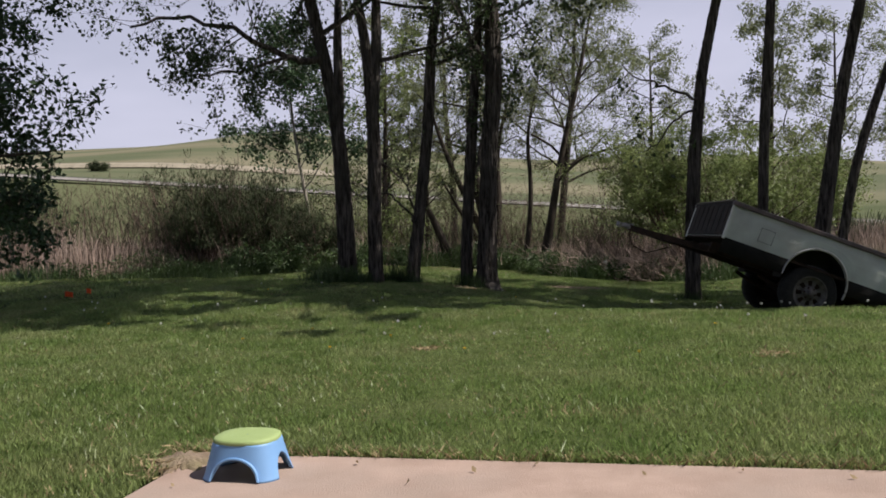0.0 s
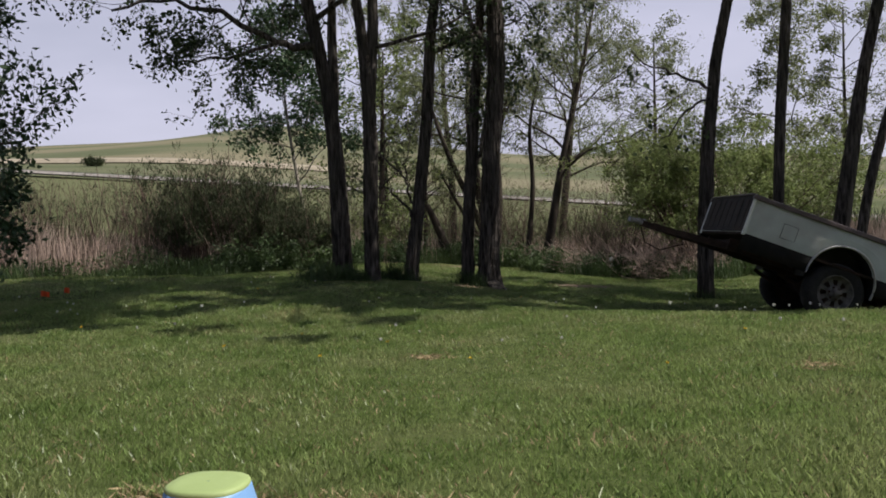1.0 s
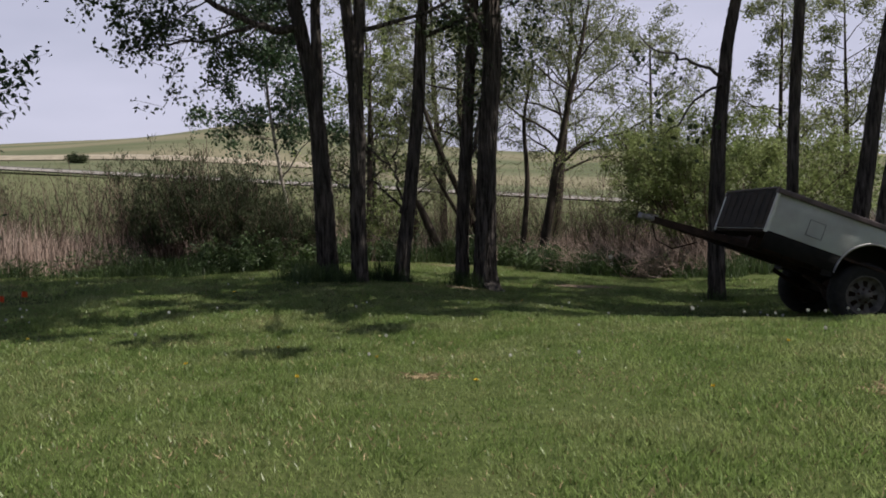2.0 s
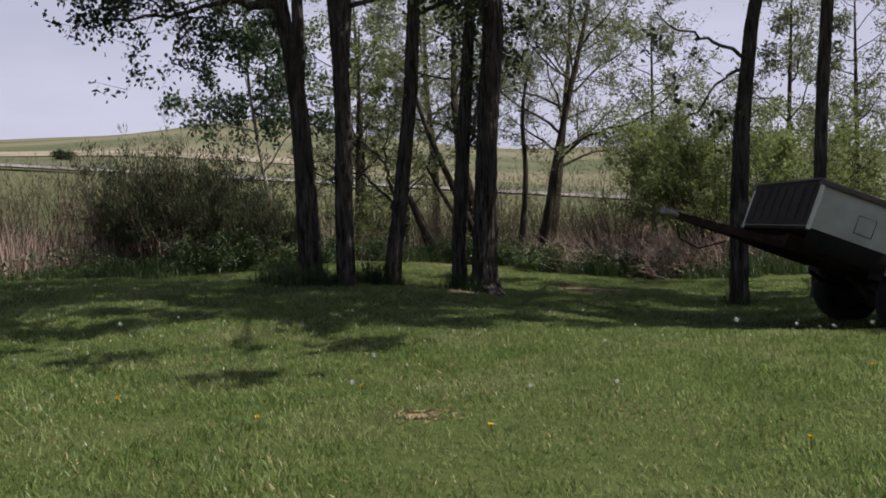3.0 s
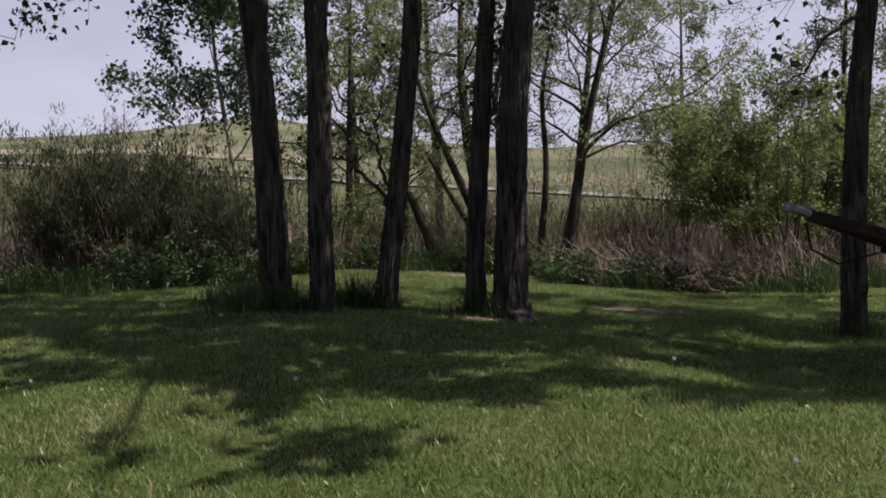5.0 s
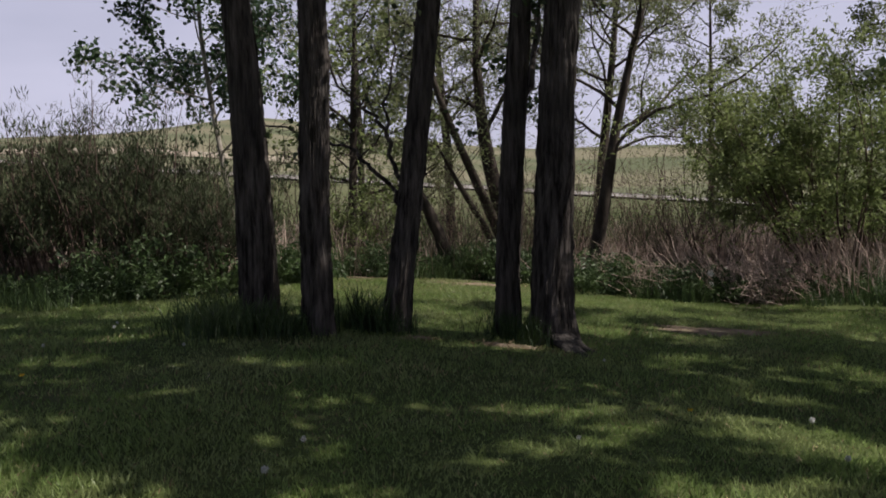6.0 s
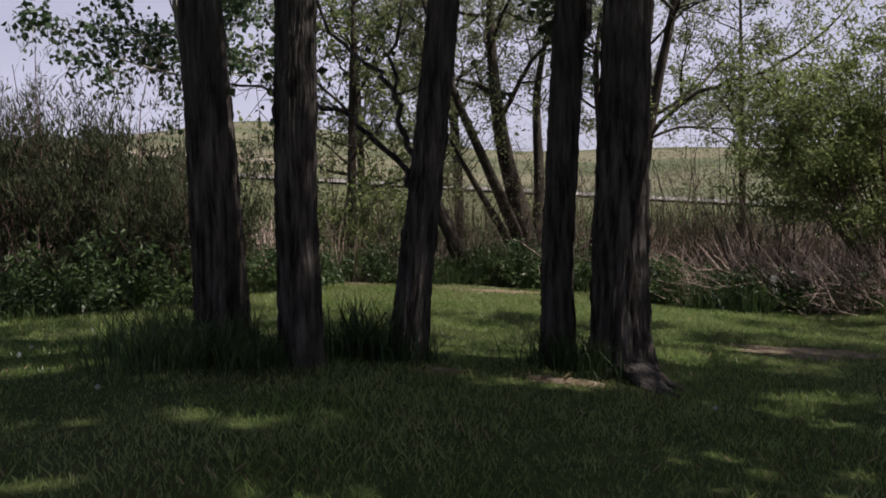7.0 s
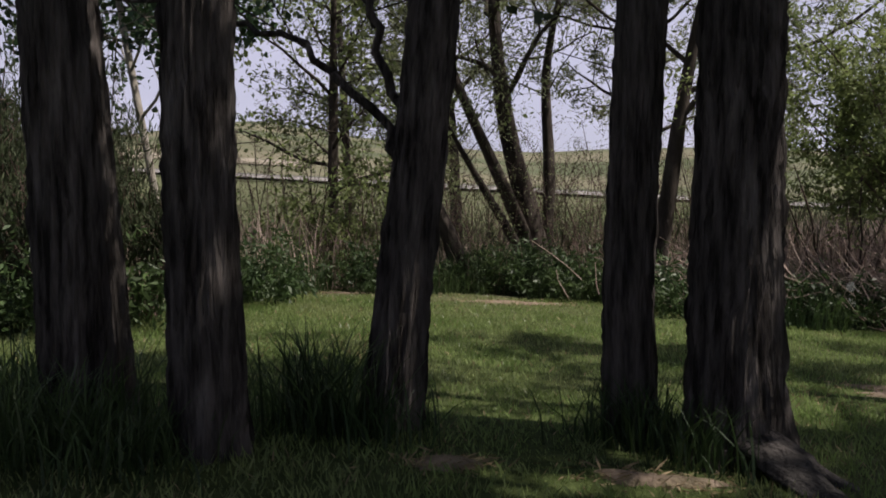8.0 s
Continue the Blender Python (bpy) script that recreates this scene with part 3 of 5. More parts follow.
tree("tree", LAB + " and a forked limb", 13, lift([(-0.50, -0.06), (-0.43, 0.5), (-0.36, 0.95), (-0.25, 1.75), (-0.16, 2.5), (-0.1, 3.6), (0.03, 4.4), (0.1, 6.0), (0.2, 8.2)], 13.05),
     [0.11, 0.1, 0.098, 0.095, 0.088, 0.075, 0.06, 0.04, 0.015],
     [([(-0.34, 13.1, 0.9), (-0.5, 13.15, 1.15), (-0.65, 13.2, 1.33), (-0.85, 13.25, 1.46), (-1.1, 13.35, 1.58), (-1.6, 13.5, 1.7)], 0.021, True),
      ([(-0.34, 13.1, 1.0), (-0.45, 13.2, 1.28), (-0.5, 13.25, 1.5), (-0.6, 13.3, 1.68), (-0.82, 13.4, 1.9), (-1.1, 13.6, 2.4), (-1.2, 13.7, 3.0)], 0.021, True),
      ([(-0.5, 13.25, 1.5), (-0.52, 13.35, 1.78), (-0.45, 13.4, 2.1), (-0.5, 13.5, 2.7)], 0.014, True)],
     COTTON, M_BARK, M_LEAF, 0.062, 0.72, GROVE, fine=True, flare=0.35, random_limbs=5, limb_len=2.1, limb_from=0.4, canopy=9, lean=2.4)
tree("tree", LAB + " slender and upright", 14, lift([(0.37, -0.06), (0.38, 0.5), (0.41, 0.95), (0.48, 1.98), (0.57, 3.1), (0.66, 4.05), (0.8, 6.0), (0.9, 8.6)], 13.08),
     [0.094, 0.088, 0.086, 0.083, 0.075, 0.065, 0.045, 0.015], [([(0.45, 13.15, 1.6), (0.62, 13.3, 2.0), (0.75, 13.5, 2.6), (0.8, 13.6, 3.4)], 0.035)],
     COTTON, M_BARK, M_LEAF, 0.062, 0.72, GROVE, fine=True, flare=0.3, random_limbs=6, limb_len=2.1, limb_from=0.36, canopy=8, lean=2.2)
tree("tree", LAB + " flared at its roots", 15, lift([(0.66, -0.1), (0.68, 0.45), (0.71, 0.93), (0.76, 1.95), (0.85, 3.07), (0.86, 3.9), (0.83, 4.6), (0.8, 6.4), (0.9, 9.2)], 12.88),
     [0.15, 0.142, 0.135, 0.131, 0.138, 0.118, 0.1, 0.075, 0.02], [([(0.84, 12.85, 3.2), (0.6, 12.8, 3.6), (0.4, 12.7, 4.0), (0.1, 12.5, 4.6)], 0.06)],
     COTTON, M_BARK, M_LEAF, 0.062, 0.72, GROVE, fine=True, flare=0.7, roots=((0.83, 12.26), (0.98, 12.55), (0.4, 12.6)), random_limbs=5, limb_len=2.2, limb_from=0.4, canopy=12, lean=2.1)
tree("tree", LAB + " beside the trailer", 16, lift([(3.8, -0.31), (3.8, 0.85), (3.86, 1.87), (4.0, 3.15), (4.17, 3.95), (4.4, 5.0), (4.6, 8.8)], 12.75),
     [0.11, 0.1, 0.095, 0.085, 0.075, 0.06, 0.015], [([(3.9, 12.7, 2.75), (3.5, 12.5, 2.85), (3.1, 12.4, 2.95), (2.7, 12.3, 3.2)], 0.026, True),
      ([(3.9, 12.7, 2.6), (3.6, 12.6, 2.5), (3.35, 12.5, 2.2), (3.05, 12.4, 1.95)], 0.022, True)],
     dict(COTTON, leaves=9), M_BARK, M_LEAF, 0.08, 0.75, GROVE, fine=True, flare=0.25, random_limbs=4, limb_len=1.7, limb_from=0.42, canopy=5, lean=2.2)
tree("tree", LAB + " straight and bare below", 17, lift([(5.1, -0.3), (5.13, 1.07), (5.19, 2.6), (5.28, 3.85), (5.34, 4.6), (5.5, 8.8)], 13.4),
     [0.095, 0.088, 0.08, 0.072, 0.065, 0.015], [], dict(COTTON, leaves=9), M_BARK, M_LEAF, 0.08, 0.75, GROVE, flare=0.25, random_limbs=4, limb_len=2.0, limb_from=0.42, canopy=7, lean=2.4)
tree("tree", LAB + " leaning outward", 18, lift([(5.82, -0.3), (5.95, 0.77), (6.14, 2.1), (6.33, 3.15), (6.64, 4.45), (7.2, 8.8)], 13.1),
     [0.125, 0.115, 0.105, 0.098, 0.085, 0.02], [], dict(COTTON, leaves=10), M_BARK, M_LEAF, 0.062, 0.72, GROVE, flare=0.25, random_limbs=4, limb_len=1.9, limb_from=0.42, canopy=4, lean=2.6)
tree("tree", LAB + " leaning outward", 19, lift([(6.4, -0.3), (6.55, 0.67), (6.75, 1.66), (7.05, 2.65), (7.5, 3.8), (8.3, 8.2)], 13.7),
     [0.09, 0.08, 0.075, 0.07, 0.06, 0.015], [], dict(COTTON, leaves=10), M_BARK, M_LEAF, 0.062, 0.72, GROVE, flare=0.25, random_limbs=4, limb_len=1.8, limb_from=0.42, canopy=6, lean=2.6)
# standing mostly out of view; this tree and its copies are added to cast shade
shade_tree = tree("tree", LAB + " added past trailer for shade", 20, lift([(8.3, -0.3), (8.35, 1.0), (8.4, 2.6), (8.5, 5.0), (8.6, 9.0)], 12.6),
                 [0.13, 0.12, 0.11, 0.085, 0.02], [], COTTON, M_BARK, M_LEAF, 0.08, 0.72, GROVE, flare=0.25, random_limbs=4, limb_len=2.3, limb_from=0.36, canopy=5, lean=1.3)
for x, y, a in ((10.4, 13.4, 30), (12.3, 12.4, -40), (9.6, 15.4, 15), (10.6, 10.6, 50), (8.4, 11.0, -70)):
    copy_thing(shade_tree, pose(x, y, float(ground_z(x, y)) - 0.02, 0, 0, a))

# the leafy tree that hangs over the lawn's far corner
tree("tree", "leafy dark green broadleaf tree with low hanging boughs", 21, [(-6.4, 10.4, 0.05), (-6.4, 10.4, 1.5), (-6.5, 10.5, 3.5), (-6.5, 10.5, 6.5)], [0.14, 0.12, 0.09, 0.02],
     [([(-6.4, 10.4, 1.6), (-5.8, 10.2, 1.9), (-5.2, 10.0, 1.9), (-4.5, 9.9, 1.95)], 0.035), ([(-6.4, 10.4, 1.2), (-5.9, 10.1, 1.3), (-5.5, 9.9, 1.25), (-5.0, 9.8, 1.15)], 0.03),
      ([(-6.4, 10.4, 2.4), (-5.8, 10.2, 2.9), (-5.3, 10.1, 3.0), (-5.0, 10.0, 2.9)], 0.03), ([(-6.4, 10.4, 3.0), (-5.9, 10.2, 3.6), (-5.4, 10.0, 3.9)], 0.03)],
     dict(COTTON, leaves=20), M_BARK2, M_LEAFD, 0.085, 0.5, random_limbs=24, limb_len=1.45, limb_from=0.12)

# trees behind, at the marsh's edge
BACK = "trees along the marsh"
tree("tree", "young broadleaf tree with a thin pale trunk", 31, [(-2.75, 18.3, 0.0), (-2.85, 18.3, 1.2), (-3.05, 18.3, 2.4), (-3.2, 18.3, 3.6), (-3.2, 18.3, 5.0)], [0.045, 0.04, 0.035, 0.025, 0.01], [],
     dict(COTTON, leaves=16), M_PALE, M_LEAFD, 0.072, 0.75, BACK, random_limbs=17, limb_len=1.25, limb_from=0.36)
tree("tree", "slim broadleaf tree among the weeds", 32, [(-1.45, 21.5, -0.15), (-1.45, 21.5, 1.2), (-1.4, 21.5, 2.6), (-1.3, 21.5, 5.2)], [0.08, 0.07, 0.06, 0.015], [],
     dict(COTTON, leaves=6), M_BARK2, M_BUSH, 0.085, 0.65, BACK, random_limbs=14, limb_len=1.6, limb_from=0.25)
tree("tree", "many-stemmed willow with spreading dark stems", 33, [(1.35, 21.4, -0.2), (1.2, 21.4, 0.8), (0.9, 21.4, 2.0), (0.75, 21.3, 3.4), (0.8, 21.3, 5.6)], [0.17, 0.15, 0.12, 0.085, 0.025], [],
     dict(WILLOW, leaves=17), M_BARK2, M_WILLOW, 0.085, 0.28, BACK,
     [([(1.3, 21.4, 0.1), (0.8, 21.2, 1.3), (0.2, 21.0, 2.6), (-0.3, 20.9, 4.2)], [0.11, 0.095, 0.07, 0.02]), ([(1.4, 21.5, 0.1), (1.5, 21.5, 1.4), (1.45, 21.6, 2.8), (1.9, 21.7, 4.6)], [0.09, 0.08, 0.06, 0.02]),
      ([(1.25, 21.3, -0.1), (0.85, 21.1, 0.7), (0.35, 20.9, 1.5), (0.0, 20.8, 2.2)], [0.09, 0.075, 0.05, 0.015])], random_limbs=9, limb_len=1.8, limb_from=0.4)
tree("tree", "leaning willow with long bare limbs", 34, [(2.35, 19.8, -0.2), (2.55, 19.8, 0.8), (2.75, 19.8, 2.0), (3.0, 19.8, 3.1), (3.3, 19.8, 4.3), (3.7, 19.8, 6.2)], [0.11, 0.1, 0.085, 0.065, 0.05, 0.015],
     [([(2.75, 19.75, 1.9), (3.3, 19.6, 2.45), (4.0, 19.5, 2.65), (4.7, 19.4, 2.95), (5.2, 19.3, 3.4)], 0.035)],
     dict(WILLOW, leaves=14), M_BARK2, M_WILLOW, 0.08, 0.28, BACK, [([(1.95, 20.1, -0.2), (2.1, 20.1, 0.9), (2.2, 20.1, 1.9), (2.05, 20.1, 3.0), (2.4, 20.1, 4.4)], [0.075, 0.065, 0.055, 0.04, 0.01])],
     random_limbs=11, limb_len=1.9, limb_from=0.36)
tree("tree", "light green willow with fine leaves", 35, [(3.4, 24.5, -0.2), (3.6, 24.5, 2.0), (3.9, 24.5, 4.5), (4.1, 24.5, 8.0)], [0.12, 0.1, 0.07, 0.02], [], WILLOW, M_BARK2, M_WILLOW, 0.1, 0.3, BACK, random_limbs=18, limb_len=2.2, limb_from=0.28)
tree("tree", "light green willow with fine leaves", 36, [(0.4, 25.5, -0.2), (0.4, 25.5, 2.0), (0.2, 25.5, 4.5), (0.2, 25.5, 8.0)], [0.12, 0.1, 0.07, 0.02], [], WILLOW, M_BARK2, M_WILLOW, 0.1, 0.3, BACK, random_limbs=16, limb_len=2.2, limb_from=0.34)
far_tree = tree("tree", "grey-green poplar with an open crown", 37, [(9.2, 23.5, -0.25), (9.25, 23.5, 2.0), (9.3, 23.5, 4.0), (9.4, 23.5, 6.6)], [0.08, 0.07, 0.05, 0.015], [], dict(WILLOW, leaves=9), M_BARK2, M_WILLOW, 0.1, 0.4, BACK, random_limbs=16, limb_len=1.5, limb_from=0.25)
for x, y, a, s in ((11.8, 25.0, 70, 1.05), (13.6, 23.0, 200, 0.9), (-1.6, 26.5, 140, 1.15), (15.5, 27.0, 10, 1.1), (6.8, 27.0, 260, 1.0), (-0.4, 22.8, 30, 0.72)):
    c = copy_thing(far_tree, pose(x, y, float(ground_z(x, y)) - 0.05, 0, 0, a) @ Matrix.Scale(s, 4))
    c.scale = (s, s, s)


def stump():
    """The dead leaning trunk."""
    rng = np.random.default_rng(5)
    q = ragged_trunk([(0.22, 19.6, -0.2), (0.1, 19.6, 0.4), (-0.12, 19.6, 0.95), (-0.3, 19.6, 1.35)], [0.13, 0.11, 0.1, 0.07], rng, 28, 0.06, flare=0.3)
    return tagged(new("dead_trunk", q.mesh("dead_trunk", M_BARK2, True)), "dark dead trunk leaning out of the weeds", "dead trunk")


stump()


# ---- shrubs and reeds ----
def shrub(name, label, seed, centre, stems, spread, height, leaf, bark, size, aspect, leaves, group="", stem_r=0.012, kids=(5, 3), puff=0.05, flat=0.6, twig_from=0.25, ratio=0.36, rise=0.06, upright=False):
    """Many stems fanning from one foot, with twigs and small leaves."""
    rng = np.random.default_rng(seed)
    thing = new(name)
    cx, cy = centre
    thing.location = (cx, cy, float(ground_z(cx, cy)) - 0.03)
    wood, pts = Quads(), []
    for _ in range(stems):
        a = rng.uniform(0, 2 * np.pi)
        rr = math.sqrt(rng.uniform(0, 1))
        foot = np.array([math.cos(a) * rr * spread[0] * flat, math.sin(a) * rr * spread[1] * flat, 0])
        h = height * rng.uniform(0.5, 1.12)
        d = np.array([math.cos(a) * rr * spread[0] * (1 - flat) * 1.6, math.sin(a) * rr * spread[1] * (1 - flat) * 1.6, h])
        path = bend(foot, d / np.linalg.norm(d), np.linalg.norm(d), 7, rng, 0.1, 0.02)
        wood.tube(path, np.linspace(stem_r, stem_r * 0.3, 7), 4)
        branch_out(wood, pts, rng, path, stem_r * 0.8, dict(kids=kids, ratio=ratio, lift=rise, curl=0.14, leaves=leaves, puff=puff, **{"from": twig_from}), 0)
    tagged(part("brushwood", wood.mesh("brushwood", bark), thing), kind="stuff")
    if pts:
        q = Quads()
        q.leaves(np.concatenate(pts), size, aspect, rng, 0.2 if not upright else 0.0, axis=np.array([[0, 0, 1.1]]) if upright else None)
        tagged(part("foliage", q.mesh("foliage", leaf), thing), kind="stuff")
    return tagged(thing, label, "shrub", group)


shrub("shrub", "dense dark willow shrub beside the lawn", 41, (-4.0, 16.6), 80, (1.3, 0.8), 1.75, M_OLIVE, M_TWIG, 0.095, 0.15, 8, upright=True, kids=(7, 4), flat=0.85, ratio=0.24, rise=0.16, twig_from=0.35)
shrub("shrub", "tall thin willow shrub with upright tips", 42, (-4.1, 17.0), 24, (1.1, 0.7), 2.4, M_OLIVE, M_TWIG, 0.095, 0.13, 5, upright=True, kids=(7, 4), flat=0.85, ratio=0.24, rise=0.16, twig_from=0.3)
left_shrub = [o for o in bpy.data.objects if o.name.startswith("shrub") and not o.parent][0]
for x, y, a, s in ((-2.7, 16.2, 150, 0.72), (-4.6, 17.8, 200, 0.95)):
    c = copy_thing(left_shrub, pose(x, y, float(ground_z(x, y)) - 0.03, 0, 0, a))
    c.scale = (s, s, s)
brown = shrub("shrub", "nearly bare brown willow shrub in the reeds", 43, (-5.6, 17.4), 36, (1.3, 0.9), 1.85, M_OLIVE, M_TWIG, 0.08, 0.12, 3, upright=True, kids=(6, 3), flat=0.75, ratio=0.27, rise=0.14)
for x, y, a, s in ((-7.6, 18.0, 50, 1.0), (-9.6, 19.5, 130, 1.1), (-8.6, 17.0, 220, 0.8), (-11.6, 18.5, 300, 1.0), (-6.6, 19.5, 20, 1.15), (-10.4, 22.5, 80, 1.3), (-13.5, 21.0, 170, 1.2), (-7.4, 22.5, 110, 1.3), (-4.5, 20.5, 250, 1.15), (3.4, 20.3, 40, 0.62), (4.3, 21.0, 140, 0.7), (8.2, 18.6, 60, 0.7)):
    c = copy_thing(brown, pose(x, y, float(ground_z(x, y)) - 0.03, 0, 0, a))
    c.scale = (s, s, s)
shrub("shrub", "big fresh green bush behind the trailer", 44, (5.9, 18.9), 40, (1.75, 1.3), 2.85, M_BUSH, M_TWIG, 0.08, 0.34, 21, stem_r=0.02, kids=(8, 6), puff=0.08, flat=0.3, twig_from=0.5, ratio=0.28)
shrub("shrub", "green bush with drooping leaves", 45, (8.2, 20.4), 40, (1.7, 1.2), 2.9, M_BUSH, M_TWIG, 0.1, 0.36, 7, stem_r=0.018, kids=(7, 5), puff=0.07, flat=0.35, twig_from=0.4, ratio=0.3)
shrub("shrub", "small leaning shrub with bare red stems", 46, (3.7, 18.2), 9, (0.7, 0.4), 1.7, M_BUSH, M_TWIG, 0.06, 0.35, 2, stem_r=0.018, kids=(4, 3), flat=0.3)
brush = shrub("shrub", "thin grey-brown willow brush with few leaves", 48, (0.9, 22.6), 20, (1.1, 0.8), 2.2, M_WILLOW, M_TWIG, 0.05, 0.28, 4, stem_r=0.012, kids=(6, 4), puff=0.05)
for x, y, a, s in ((-0.6, 23.2, 60, 1.1), (2.4, 23.0, 130, 1.15), (3.6, 22.2, 200, 0.9), (-2.2, 22.0, 280, 1.1), (0.2, 20.6, 320, 0.75), (1.9, 20.9, 20, 0.8), (4.8, 23.5, 230, 1.2)):
    c = copy_thing(brush, pose(x, y, float(ground_z(x, y)) - 0.03, 0, 0, a))
    c.scale = (s, s, s)
weedy = shrub("weed_clump", "leafy green weed clump at the lawn's edge", 50, (-2.6, 15.5), 60, (0.8, 0.5), 0.5, M_WEED, M_WEED, 0.075, 0.3, 6, stem_r=0.004, kids=(4, 2), puff=0.03, flat=0.8, twig_from=0.1, ratio=0.5)
for x, y, a, s in ((-3.6, 15.9, 60, 0.9), (-2.0, 17.4, 140, 0.95), (2.1, 17.9, 250, 0.9), (3.4, 17.5, 20, 0.8), (-0.7, 19.2, 80, 0.95), (0.5, 19.5, 190, 0.9), (1.3, 19.0, 310, 1.0)):
    c = copy_thing(weedy, pose(x, y, float(ground_z(x, y)) - 0.02, 0, 0, a))
    c.scale = (s, s, s)
shrub("shrub", "low green bush under the trees", 47, (-1.3, 20.3), 26, (1.0, 0.6), 1.5, M_BUSH, M_TWIG, 0.07, 0.4, 9, kids=(5, 3))


shrub("shrub", "lone dark shrub on the dry hillside", 49, (-51, 126), 30, (1.2, 0.9), 1.2, M_OLIVE, M_TWIG, 0.3, 0.5, 6, stem_r=0.03, kids=(4, 3), puff=0.15)


def scatter(rng, n, x0, x1, y0, y1):
    return rng.uniform(x0, x1, n), rng.uniform(y0, y1, n)


def with_ground(x, y, sink=0.01):
    return np.stack([x, y, ground_z(x, y) - sink], 1)


def lawn_edge(x):
    """Where the mown lawn ends."""
    x = np.asarray(x, float)
    return 15.2 + 3.6 * smooth01((x + 2.6) / 1.4) - 1.7 * smooth01((x - 1.6) / 1.2) + 0.25 * np.sin(2.1 * x) + 0.15 * np.sin(5.3 * x + 1)


def build_reeds():
    rng = np.random.default_rng(51)
    q = Quads()
    x, y = scatter(rng, 78000, -22, 22, 15.5, 33)
    keep = (y > lawn_edge(x) + 0.4 + 0.7 * smooth01((-1.5 - x) / 1.0) * smooth01((x + 7.5) / 1.5)) & (np.abs(x) < 0.62 * y + 2)
    x, y = x[keep], y[keep]
    h = rng.uniform(0.4, 1.05, len(x)) * (0.95 + 0.2 * np.sin(0.8 * x + 0.5 * y)) * (1 - 0.3 * np.exp(-((x - 1.5) / 4) ** 2))
    q.stalks(with_ground(x, y), h, rng.uniform(0.008, 0.018, len(x)), 0.5, rng, (0.6, 1.0), (1.0, 0.8, 0.15))
    ob = new("reeds", q.mesh("reeds", M_REED))
    tagged(ob, "band of dry pinkish tan reeds in the marsh", "reeds", kind="stuff")
    # fallen stalks, heaped
    q = Quads()
    for _ in range(1300):
        cx, cy = (rng.normal(4.0, 0.8), rng.normal(17.75, 0.3)) if rng.uniform() < 0.6 else (rng.uniform(2, 9), rng.uniform(18, 20.5))
        a = rng.normal(2.4, 0.9)
        p = np.array([cx, cy, float(ground_z(cx, cy)) + rng.uniform(0.0, 0.45)])
        d = np.array([math.cos(a), math.sin(a) * 0.5, rng.uniform(0.0, 1.1)])
        q.tube(bend(p, d / np.linalg.norm(d), rng.uniform(0.25, 0.65), 4, rng, 0.22), np.linspace(0.006, 0.003, 4), 3)
    tagged(new("fallen_stalks", q.mesh("fallen_stalks", M_REED)), "heap of fallen dry reed stalks under the bushes", "stalks", kind="stuff")
    # green sedge that shows through further off
    q = Quads()
    x, y = scatter(rng, 16000, -26, 26, 22, 44)
    keep = np.abs(x) < 0.6 * y + 3
    x, y = x[keep], y[keep]
    q.blades(with_ground(x, y), rng.uniform(0.5, 1.1, len(x)), rng.uniform(0.015, 0.035, len(x)), 0.4, rng)
    tagged(new("sedge", q.mesh("sedge", M_OLIVE)), "olive green sedge in the marsh", "sedge", kind="stuff")


build_reeds()


def build_weeds():
    rng = np.random.default_rng(61)
    q = Quads()
    # along the lawn's edge
    x, y = scatter(rng, 110000, -9, 10, 14.2, 20.5)
    d = y - lawn_edge(x)
    clump = np.sin(1.7 * x + 0.6 * y) + np.sin(3.1 * x - 1.3 * y + 2) + 0.6 * np.sin(7 * x)
    keep = (d > -0.1) & (d < 1.5 + 0.3 * clump) & (clump > -1.1 + rng.uniform(0, 1, len(x)))
    x, y, d = x[keep], y[keep], d[keep]
    h = rng.uniform(0.14, 0.55, len(x)) * (0.6 + 0.4 * smooth01(d / 0.6)) * (1 + 0.3 * np.sin(2.3 * x)) * (0.55 + 0.45 * smooth01((x + 4.2) / 1.3))
    q.stalks(with_ground(x, y), h, rng.uniform(0.005, 0.013, len(x)), 0.8, rng, (0.6, 1.0), (1.0, 0.8, 0.1))
    # round the trunks' feet, where no mower goes
    for cx, cy, n, rad, hh in ((-1.55, 12.64, 1100, 0.3, 0.27), (-1.2, 12.5, 420, 0.2, 0.18), (-0.7, 12.92, 380, 0.17, 0.36), (-0.5, 12.88, 160, 0.16, 0.2), (0.34, 12.95, 260, 0.15, 0.24),
                               (0.5, 12.72, 200, 0.14, 0.24), (3.8, 12.7, 220, 0.2, 0.2), (-1.85, 13.1, 420, 0.3, 0.3)):
        px, py = rng.normal(cx, rad * 0.6, n), rng.normal(cy, rad * 0.6, n)
        q.stalks(with_ground(px, py), rng.uniform(0.3, 1.15, n) * hh, rng.uniform(0.005, 0.01, n), 0.8, rng)
    tagged(new("weeds", q.mesh("weeds", M_WEED)), "tall unmown green weeds along the lawn and round trunks", "weeds", kind="stuff")
    # broad-leaved weeds
    q = Quads()
    x, y = scatter(rng, 52000, -7, 7.5, 14.5, 20.5)
    d = y - lawn_edge(x)
    clump = np.sin(2.3 * x + 1) + np.sin(1.1 * x - 2.3 * y)
    keep = (d > 0.0) & (d < 1.4) & (clump > -0.5)
    p = with_ground(x[keep], y[keep])
    p[:, 2] += rng.uniform(0.03, 0.55, len(p)) * (0.75 + 0.25 * np.sin(3.1 * p[:, 0]))
    q.leaves(p, 0.06, 0.36, rng, 0.1)
    tagged(new("leafy_weeds", q.mesh("leafy_weeds", M_WEED)), "leafy low weeds at the edge of the lawn", "weeds", kind="stuff")


build_weeds()

